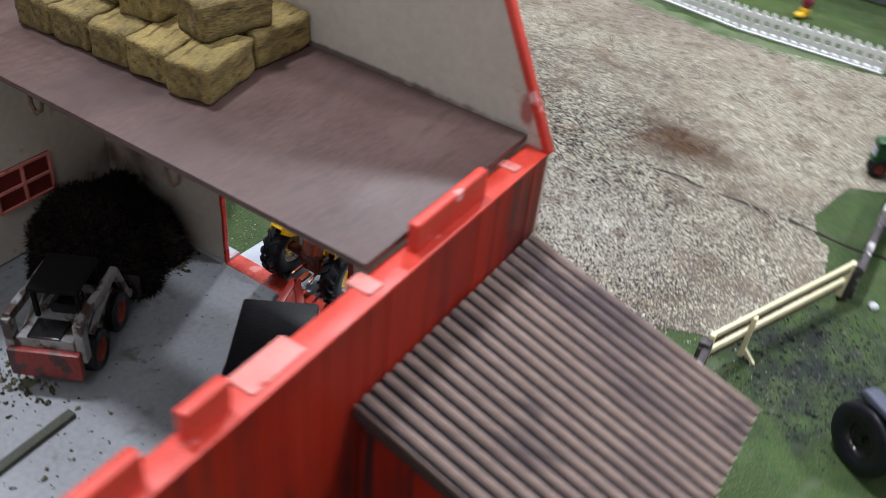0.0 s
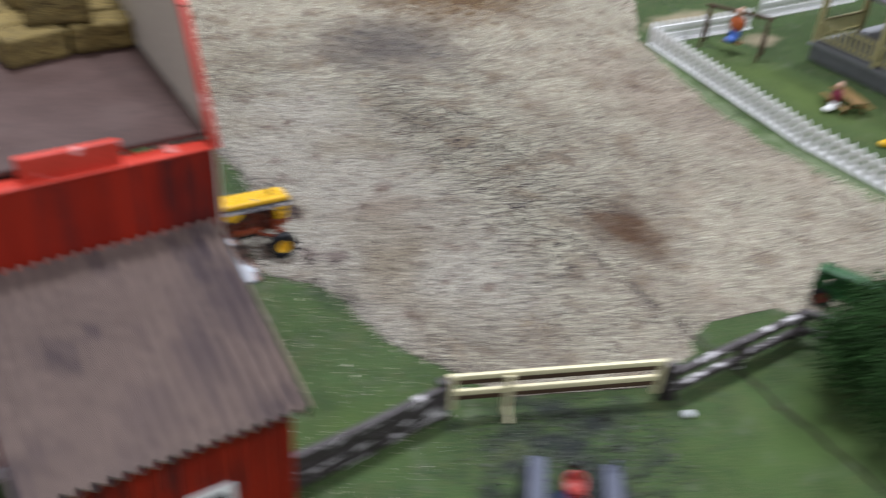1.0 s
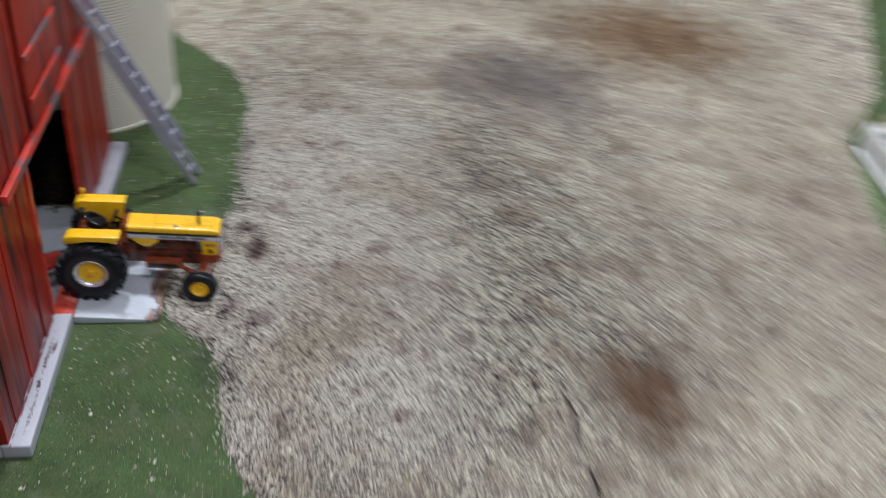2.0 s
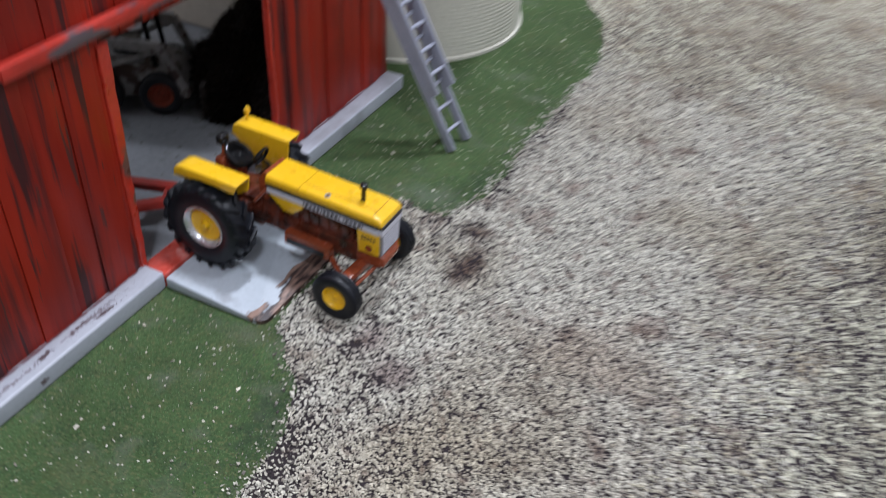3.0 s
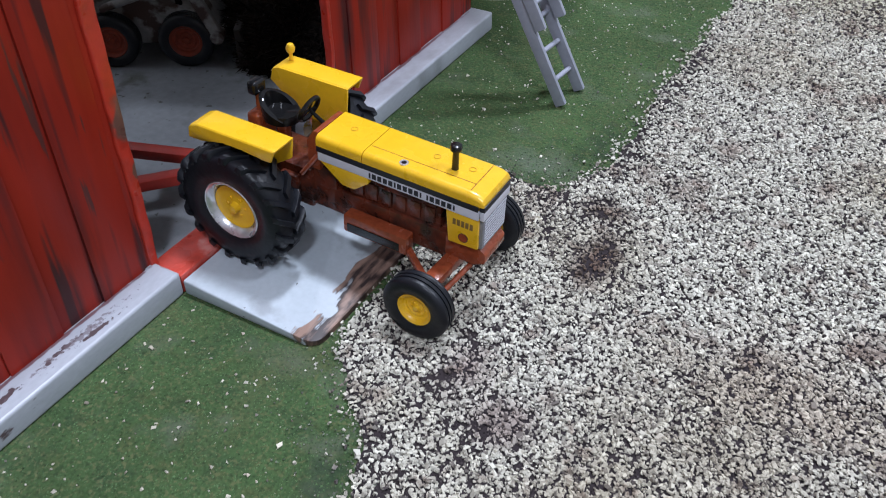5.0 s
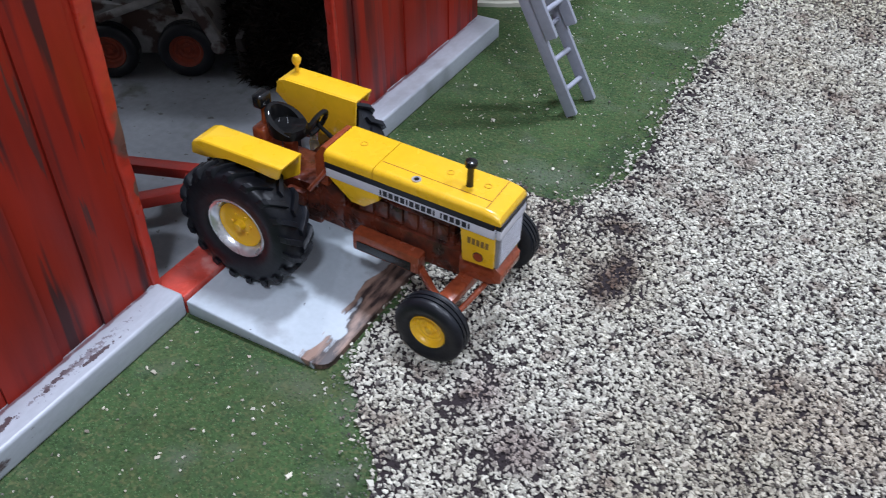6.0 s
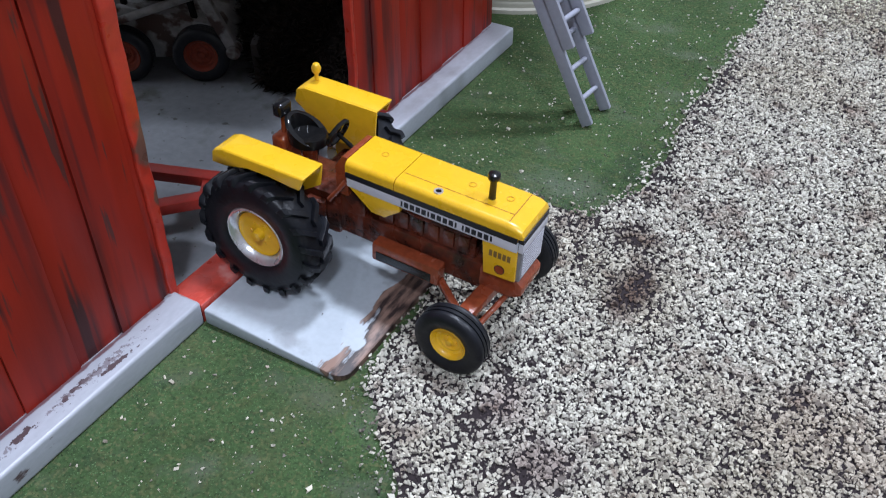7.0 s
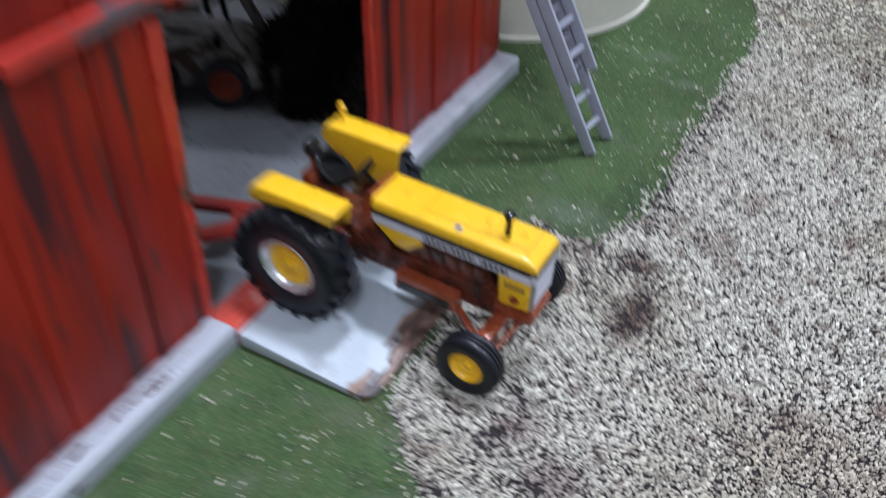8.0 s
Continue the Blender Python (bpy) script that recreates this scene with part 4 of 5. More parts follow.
# ---- tractors ----
def lug_bar(bm, R, hw, s):
    """One raised tread bar, from the middle of the tread slantwise to the shoulder and down the side wall."""
    k, ring = R / 1.3, []
    for th, y, r in ((0.0, 0.06, R), (0.10, 0.45, R), (0.20, 0.86, R * 0.992), (0.235, 0.99, R * 0.955), (0.26, 1.03, R * 0.86)):
        for dth, dr in ((-0.055, -0.02), (-0.042, 0.0), (0.042, 0.0), (0.055, -0.02), (0.055, -0.16), (-0.055, -0.16)):
            q, rr, yy = th + dth, r + dr * k, y
            if y > 1.0 and dr < -0.1:
                rr, yy = r, 0.9
            ring.append(bm.verts.new((rr * math.cos(q), s * hw * yy, rr * math.sin(q))))
    for j in range(4):
        for c in range(6):
            d = (c + 1) % 6
            bm.faces.new((ring[j * 6 + c], ring[j * 6 + d], ring[j * 6 + 6 + d], ring[j * 6 + 6 + c]))
    bm.faces.new(ring[:6]), bm.faces.new(ring[-6:])


def wheel_parts(parent, at, R, width, rim_r, side, mats, lugs=0, ribs=0):
    """A wheel whose outer face looks to -y (side -1) or +y (side 1): tyre, rim, centre, hub."""
    tyre_m, rim_m, disc_m = mats
    hw = width / 2
    m = Matrix.Translation(at) @ (Matrix.Identity(4) if side < 0 else Matrix.Rotation(math.pi, 4, "Z"))
    body = R - (0.07 * R if lugs else 0.0)
    prof = [(rim_r, -hw * 0.72), (rim_r * 1.10, -hw * 0.90), ((rim_r + body) / 2, -hw * 1.02), (body * 0.93, -hw * 0.93), (body * 0.985, -hw * 0.74)]
    if ribs:
        for i in range(ribs):
            a = -hw * 0.66 + i * hw * 1.32 / ribs
            g = hw * 1.32 / ribs
            prof += [(body, a), (body, a + g * 0.62), (body * 0.965, a + g * 0.68), (body * 0.965, a + g * 0.94)]
    else:
        prof += [(body, -hw * 0.4), (body * 1.004, 0), (body, hw * 0.4)]
    prof += [(body * 0.985, hw * 0.74), (body * 0.93, hw * 0.93), ((rim_r + body) / 2, hw * 1.02), (rim_r * 1.10, hw * 0.9), (rim_r, hw * 0.72)]
    bm = B()
    lathe(bm, prof, 56, None, closed=True)
    bmesh.ops.transform(bm, matrix=m, verts=bm.verts)
    tyre = part("tyre", bm, tyre_m, parent, "black rubber tyre", 50)
    for s in (-1, 1) if lugs else ():
        first = None
        for i in range(lugs):
            if first is None:
                bm = B()
                lug_bar(bm, R, hw, s)
                first = ob = part("tread_lug", bm, tyre_m, tyre, "", 35)
            else:
                ob = first.copy()
                scene.collection.objects.link(ob)
            a = 2 * math.pi * (i + (0.5 if s > 0 else 0)) / lugs
            turned = m @ Matrix.Rotation(-a, 4, "Y")
            ob.matrix_local = Matrix.Translation(turned.translation * CM) @ turned.to_3x3().to_4x4()
    bm = B()
    prof = [(rim_r * 1.06, -hw * 0.80), (rim_r * 1.02, -hw * 0.86), (rim_r * 0.95, -hw * 0.82), (rim_r * 0.79, -hw * 0.42), (rim_r * 0.77, hw * 0.5), (rim_r * 1.0, hw * 0.75), (rim_r * 1.03, hw * 0.7)]
    lathe(bm, prof, 48, None, closed=True)
    bmesh.ops.transform(bm, matrix=m, verts=bm.verts)
    part("rim", bm, rim_m, tyre)
    bm = B()
    deep = -hw * (0.36 if lugs else 0.25)
    lathe(bm, [(0.0005, deep - 0.16 * R / 1.3), (rim_r * 0.16, deep - 0.15 * R / 1.3), (rim_r * 0.20, deep - 0.03), (rim_r * 0.40, deep), (rim_r * 0.55, deep - 0.035), (rim_r * 0.68, deep - 0.02),
               (rim_r * (0.78 if lugs else 0.95), deep - (0.05 if lugs else 0.13 * R / 1.3)), (rim_r * (0.78 if lugs else 0.95), deep + 0.02), (0.0005, deep + 0.05)], 40)
    for i in range(6):
        a = i * math.pi / 3
        p = (rim_r * 0.34 * math.cos(a), deep - 0.035, rim_r * 0.34 * math.sin(a))
        rod(bm, p, (p[0], p[1] + 0.05, p[2]), 0.032 * R / 1.3, seg=6)
    bmesh.ops.transform(bm, matrix=m, verts=bm.verts)
    part("wheel_disc", bm, disc_m, tyre)
    return tyre


def rounded_hood(bm, x0, x1, half, z0, z1, r, nose=0.0):
    """A bonnet shell: flat top, rounded shoulders; nose rounds its front end."""
    arc = [(half - r + r * math.cos(a), z1 - r + r * math.sin(a)) for a in [i * math.pi / 2 / 5 for i in range(6)]]
    cross = [(-half, z0)] + [(-a, b) for a, b in arc] + [(a, b) for a, b in arc[::-1]] + [(half, z0)]
    xs = [(x0, 0.0)] + ([(x1 - nose, 0.0), (x1 - nose * 0.45, 0.02), (x1 - nose * 0.12, 0.07), (x1, 0.15)] if nose else [(x1, 0.0)])
    rings = []
    for x, drop in xs:
        ring = []
        for a, b in cross:
            f = (b - z0) / (z1 - z0)
            ring.append(bm.verts.new((x, a * (1 - drop * 0.25), b - drop * f)))
        rings.append(ring)
    for p, q in zip(rings, rings[1:]):
        for i in range(len(cross)):
            j = (i + 1) % len(cross)
            bm.faces.new((p[i], p[j], q[j], q[i]))
    bm.faces.new(rings[0]), bm.faces.new(rings[-1][::-1])
    return bm


def farm_tractor(at, turn, label, hood_m, body_m, disc_m, rim_m, stripe_m, fender_m, seat_m, group="", detail=True, track=1.42):
    t = thing("toy_tractor", at, label, "toy tractor", turn, group)
    R, r = 1.3, 0.67
    for s in (-1, 1):
        wheel_parts(t, (0, s * 1.39, R), R, 0.74, 0.60, s, (RUBBER, rim_m, disc_m), lugs=19 if detail else 0, ribs=0 if detail else 5)
        wheel_parts(t, (3.98, s * track, r), r, 0.42, 0.33, s, (RUBBER, disc_m, disc_m), ribs=3)
    # chassis
    bm = B()
    box(bm, -0.42, 1.0, -0.46, 0.46, 0.95, 1.85, 0.09)
    box(bm, 0.9, 1.5, -0.36, 0.36, 0.98, 1.95, 0.07)
    rod(bm, (0, -1.3, R), (0, 1.3, R), 0.20, seg=18)
    for s in (-1, 1):
        rod(bm, (0, s * 0.45, R), (0, s * 0.75, R), 0.36, 0.24, 18)
        box(bm, 0.35, 0.75, min(s * 0.46, s * 0.62), max(s * 0.46, s * 0.62), 1.2, 1.7, 0.05)
    part("transmission", bm, GRIME_SHADE if body_m is BROWN else body_m, t)
    bm = B()
    box(bm, 1.4, 4.1, -0.36, 0.36, 0.98, 1.55, 0.06)
    box(bm, 1.75, 3.75, -0.30, 0.30, 1.5, 2.3, 0.05)
    for i in range(6):
        for s in (-1, 1):
            box(bm, 1.88 + i * 0.31, 2.10 + i * 0.31, min(s * 0.28, s * 0.35), max(s * 0.28, s * 0.35), 1.62, 1.98, 0.04)
    part("engine", bm, GRIME_SHADE if body_m is BROWN else body_m, t)
    if detail:
        for s in (-1, 1):
            part("manifold", tube(B(), [(2.3, s * 0.33, 2.14), (2.6, s * 0.37, 2.10), (3.7, s * 0.36, 2.12)], 0.075, 8), GRIME_SHADE, t)
    for s in (-1, 1):
        bm = B()
        box(bm, 1.85, 3.25, min(s * 0.40, s * 0.68), max(s * 0.40, s * 0.68), 0.92, 1.32, 0.05)
        rail = part("side_box", bm, body_m, t)
        part("side_slot", box(B(), 1.95, 3.1, min(s * 0.681, s * 0.70), max(s * 0.681, s * 0.70), 0.97, 1.16, 0.01), BLACK, rail, "black step slot")
    bm = B()
    prism(bm, [(3.9, 1.08), (4.52, 1.08), (4.74, 1.2), (4.74, 1.42), (4.58, 1.54), (3.9, 1.54)], -0.40, 0.40, "y", 0.07)
    part("front_bolster", bm, body_m, t)
    bm = B()
    for s in (-1, 1):
        k = track / 1.42
        beam(bm, (4.1, s * 0.1 * k, 1.02), (4.02, s * 1.12 * k, 0.98), 0.30, 0.22, 0.05)
        rod(bm, (4.0, s * 1.12 * k, 1.12), (3.98, s * 1.14 * k, 0.6), 0.11, seg=12)
        rod(bm, (3.98, s * 1.1 * k, r), (3.98, s * 1.30 * k, r), 0.09, seg=10)
        beam(bm, (2.9, s * 0.30, 0.98), (3.86, s * 1.02 * k, 0.92), 0.13, 0.13, 0.03)
        rod(bm, (4.42, s * 0.30, 1.0), (4.28, s * 1.12 * k, 0.86), 0.055, seg=8)
        rod(bm, (4.28, s * 1.12 * k, 0.86), (3.98, s * 1.14 * k, 0.9), 0.06, seg=8)
    part("front_axle", bm, body_m, t)
    # bonnet
    half, z1, zm, z0 = 0.52, 2.76, 2.54, 2.37
    hood = part("bonnet", rounded_hood(B(), 2.215, 4.68, half, zm, z1, 0.11, 0.34), hood_m, t, "", 30)
    part("cowl", rounded_hood(B(), 1.20, 2.20, half, zm, z1, 0.11), hood_m, t, "", 30)
    if detail:
        part("seam", box(B(), 2.24, 4.36, -0.225, -0.212, z1 - 0.004, z1 + 0.003), BROWN, hood)
        part("seam", box(B(), 4.362, 4.374, -0.42, 0.42, z1 - 0.010, z1 + 0.002), BROWN, hood)
        for x, y in ((1.68, 0.05), (3.4, 0.12), (4.12, 0.12)):
            bm = B()
            lathe(bm, [(0.055, 0), (0.055, 0.012), (0.068, 0.012), (0.068, 0)], 20, Matrix.Translation((x, y, z1 - 0.002)) @ Matrix.Rotation(math.pi / 2, 4, "X"), closed=True)
            part("rivet", bm, mat_rivet, hood)
        bm = B()
        lathe(bm, [(0.05, 0), (0.05, 0.02), (0.085, 0.02), (0.085, 0)], 20, Matrix.Translation((3.0, -0.36, z1 - 0.004)) @ Matrix.Rotation(math.pi / 2, 4, "X"), closed=True)
        cap = part("filler_ring", bm, SILVER, hood)
        part("filler_hole", rod(B(), (3.0, -0.36, z1 - 0.01), (3.0, -0.36, z1 + 0.006), 0.05, seg=16), BLACK, cap)
    for s in (-1, 1):
        part("black_line", box(B(), 1.21, 4.58, min(s * (half - 0.02), s * (half + 0.012)), max(s * (half - 0.02), s * (half + 0.012)), 2.435, 2.545), INK, t)
        band = part("stripe_panel", box(B(), 1.23, 4.60, min(s * (half - 0.05), s * (half + 0.006)), max(s * (half - 0.05), s * (half + 0.006)), 2.245, 2.432, 0.01), stripe_m, t, "silver-white side stripe")
        if detail:
            # lettering as plain bars
            x = 2.36
            for group_len in (11, 6):
                for i in range(group_len):
                    w = 0.085 if (i * 7) % 5 else 0.035
                    part("print_bar", box(B(), x, x + w, min(s * (half + 0.007), s * (half + 0.012)), max(s * (half + 0.007), s * (half + 0.012)), 2.285, 2.395), INK, band)
                    x += w + 0.032
                x += 0.07
        # side panels
        bm = B()
        prism(bm, [(3.95, 2.25), (4.60, 2.25), (4.62, 1.58), (4.02, 1.54)], min(s * 0.44, s * 0.505), max(s * 0.44, s * 0.505), "y", 0.02)
        sp = part("nose_panel", bm, hood_m, t)
        if detail:
            part("badge", rod(B(), (4.32, s * 0.506, 1.73), (4.32, s * 0.515, 1.73), 0.085, seg=20), BROWN, sp, "small round dark badge")
            part("badge_ring", lathe(B(), [(0.085, 0), (0.085, 0.014), (0.1, 0.014), (0.1, 0)], 20, Matrix.Translation((4.32, s * 0.508, 1.73)), True), INK, sp)
            for i in range(5):
                part("print_bar", box(B(), 4.1 + i * 0.085, 4.16 + i * 0.085, min(s * 0.506, s * 0.511), max(s * 0.506, s * 0.511), 1.97, 2.10), OCHRE, sp)
        bm = B()
        prism(bm, [(1.25, 2.25), (2.32, 2.25), (2.34, 2.12), (2.02, 1.86), (1.75, 1.86)], min(s * 0.40, s * 0.52), max(s * 0.40, s * 0.52), "y", 0.025)
        part("tank_panel", bm, hood_m, t)
    g = part("grille", box(B(), 4.56, 4.68, -0.45, 0.45, 1.56, 2.5, 0.04), GRILLE, t, "silver-grey grille")
    for i in range(9):
        part("grille_bar", box(B(), 4.681, 4.690, -0.40, 0.40, 1.64 + i * 0.066, 1.67 + i * 0.066), STRIPE, g)
    part("front_line", box(B(), 4.60, 4.70, -0.49, 0.49, 2.435, 2.55, 0.01), INK, t)
    part("front_stripe", box(B(), 4.61, 4.695, -0.495, 0.495, 2.245, 2.432, 0.01), stripe_m, t)
    # exhaust stack
    bm = B()
    mm = Matrix.Translation((3.84, -0.02, z1)) @ Matrix.Rotation(math.pi / 2, 4, "X")
    lathe(bm, [(0.075, -0.03), (0.062, 0.02), (0.058, 0.34), (0.062, 0.37), (0.105, 0.40), (0.112, 0.45), (0.10, 0.50), (0.06, 0.52)], 20, mm)
    part("exhaust_stack", bm, BLACK, t, "gloss black exhaust stack")
    # fenders: flat crown bent down at the rear, with an inner skirt
    for s in (-1, 1):
        inn, out = (1.02, 1.55) if s < 0 else (0.96, 1.48)
        lo, hi = sorted((s * inn, s * out))
        ex, back, up = (1.09, -0.90, 0.06) if s < 0 else (0.92, -0.98, 0.0)
        bm = B()
        prism(bm, [(back, 2.70 + up), (back + 0.08, 2.80 + up), (back + 0.24, 2.86 + up), (ex, 2.90 + up), (ex - 0.01, 2.84 + up), (back + 0.27, 2.805 + up), (back + 0.12, 2.74 + up),
                   (back + 0.04, 2.66 + up)], lo, hi, "y", 0.025)
        f = part("fender", bm, fender_m, t, "", 60)
        bm = B()
        prism(bm, [(back - 0.01, 2.50 + up), (back + 0.02, 2.70 + up), (back + 0.07, 2.785 + up), (back + 0.24, 2.85 + up), (ex - 0.003, 2.892 + up), (ex - 0.10, 2.63 + up), (0.80, 2.62 + up), (0.35, 2.70 + up),
                   (-0.1, 2.66 + up), (-0.6, 2.53 + up)], *sorted((s * (out - 0.05), s * (out + 0.01))), "y", 0.027)
        part("fender_lip", bm, fender_m, f, "", 60)
        bm = B()
        prism(bm, [(back, 2.52), (back + 0.08, 2.79 + up), (back + 0.24, 2.85 + up), (ex - 0.005, 2.89 + up), (ex - 0.06, 2.1 if s > 0 else 2.5), (0.6, 1.95 if s > 0 else 2.2), (0.1, 1.9), (-0.5, 2.15)],
              *sorted((s * (inn - 0.03), s * (inn + 0.02))), "y", 0.012)
        part("fender_skirt", bm, fender_m, f)
    part("fender_light", lathe(B(), [(0.02, 0), (0.04, 0.02), (0.04, 0.15), (0.085, 0.2), (0.10, 0.28), (0.06, 0.36), (0.01, 0.38)], 14,
                               Matrix.Translation((-0.70, 1.30, 2.86)) @ Matrix.Rotation(math.pi / 2, 4, "X")), fender_m, t)
    # seat, wheel, dash, levers
    bm = B()
    lathe(bm, [(0.01, 0.0), (0.30, 0.0), (0.41, 0.05), (0.42, 0.12), (0.38, 0.22), (0.16, 0.20), (0.01, 0.19)], 28,
          Matrix.Translation((0.03, 0, 2.42)) @ Matrix.Diagonal((0.92, 0.84, 1, 1)) @ Matrix.Rotation(math.pi / 2, 4, "X"))
    rings = []
    for i in range(25):
        a = radians(-128 + i * 256 / 24)
        up = 0.40 * max(0.0, math.cos(a * 0.62)) ** 1.3
        c, q = -math.cos(a), math.sin(a)
        lean = -0.10 * up
        rings.append([bm.verts.new((0.03 + c * rr * 0.92 + (lean if top else 0), q * rr * 0.84, 2.50 + (up + top * 0.02 if top else 0)))
                      for rr, top in ((0.42, 0), (0.43, 1), (0.38, 2), (0.31, 1), (0.28, 0))])
    for p, q in zip(rings, rings[1:]):
        for k in range(5):
            bm.faces.new((p[k], p[(k + 1) % 5], q[(k + 1) % 5], q[k]))
    bm.faces.new(rings[0]), bm.faces.new(rings[-1][::-1])
    part("seat", bm, seat_m, t, "glossy black bucket seat")
    part("seat_post", rod(B(), (0.05, 0, 1.82), (0.05, 0, 2.5), 0.14, seg=12), body_m, t)
    part("steering_column", rod(B(), (1.2, 0, 2.58), (0.71, 0, 2.86), 0.045, 0.035, seg=10), MATT, t)
    bm = B()
    mm = Matrix.Translation((0.70, 0, 2.88)) @ Matrix.Rotation(radians(-68), 4, "Y") @ Matrix.Rotation(math.pi / 2, 4, "X")
    ring = [(0.26 + 0.045 * math.cos(a), 0.048 * math.sin(a)) for a in [i * math.pi / 4 for i in range(8)]]
    lathe(bm, ring, 28, mm, True)
    for k in range(3):
        a = k * 2 * math.pi / 3
        rod(bm, mm @ Vector((0, 0, 0)), mm @ Vector((0.26 * math.cos(a), 0, 0.26 * math.sin(a))), 0.025, seg=6)
    part("steering_wheel", bm, seat_m, t, "black steering wheel")
    bm = B()
    prism(bm, [(0.92, 1.9), (1.19, 1.9), (1.19, 2.77), (1.06, 2.76), (0.90, 2.5)], -0.42, 0.42, "y", 0.05)
    for s in (-1, 1):
        rod(bm, (0.85, s * 0.55, 1.8), (1.15, s * 0.42, 2.25), 0.05, seg=8)
    part("dash", bm, body_m, t)
    bm = B()
    rod(bm, (-0.47, -0.10, 1.85), (-0.48, -0.04, 2.9), 0.05, seg=8)
    box(bm, -0.62, -0.30, -0.30, 0.22, 1.80, 2.52, 0.09, 3)
    part("lamp_post", bm, body_m, t)
    part("work_lamp", box(B(), -0.60, -0.38, -0.20, 0.14, 2.86, 3.14, 0.07, 3, Matrix.Translation((-0.02, 0, 0))), BLACK, t, "small gloss black work lamp")
    bm = B()
    box(bm, -0.95, -0.40, -0.12, 0.12, 0.78, 0.90, 0.03)
    for s in (-1, 1):
        beam(bm, (-0.4, s * 0.35, 1.05), (-0.95, s * 0.42, 0.92), 0.1, 0.1, 0.02)
    part("hitch", bm, body_m, t)
    return t


mat_rivet = mat("dull_yellow_rivet", (0.62, 0.32, 0.01), 0.4, vary=0.1)
farm_tractor((0.70, 2.58, 0.285), (0, 3.0, 0), "yellow and brown-red toy tractor parked on the barn ramp",
             YELLOW, BROWN, YELLOW, SILVER, STRIPE, YELLOW, SEAT, "toy tractors")
farm_tractor((6.6, -18.1, 0.0), (0, 0, -128), "blue and white toy tractor with a red seat behind the gate",
             DARKBLUE, DARKBLUE, BLACK, BLACK, TOYBLUE, TOYBLUE, TOYRED, "toy tractors", False)
farm_tractor((26.8, -16.3, 0.06), (0, 0, 114), "green toy tractor with red wheels on the gravel lane",
             TOYGREEN, TOYGREEN, DULLRED, DULLRED, TOYGREEN, TOYGREEN, BLACK, "toy tractors", False, 0.3).scale = (0.75, 0.75, 0.75)


# ---- things in the barn ----
def spreader():
    t = thing("farm_trailer", (-0.45, 2.6, 0.41), "black box trailer on a red A-frame drawbar inside the barn", "trailer", (0, 0, 32.8))
    part("box_body", box(B(), -6.7, -3.05, -1.28, 1.28, 0.85, 2.64, 0.12), RUBBER, t, "black trailer box")
    bm = B()
    for s in (-1, 1):
        beam(bm, (-3.4, s * 0.95, 0.80), (0.1, s * 0.03, 0.80), 0.30, 0.24, 0.04)
    prism(bm, [(-1.25, -0.40), (0.0, -0.12), (0.0, 0.12), (-1.25, 0.40)], 0.72, 0.86, "z", 0.02)
    beam(bm, (-6.4, 0, 0.75), (-3.2, 0, 0.75), 0.9, 0.16, 0.02)
    part("drawbar", bm, TOYRED, t, "red A-frame drawbar")
    for s in (-1, 1):
        wheel_parts(t, (-5.0, s * 1.5, 0.6), 0.6, 0.34, 0.3, s, (RUBBER, TOYRED, TOYRED), ribs=2)


spreader()


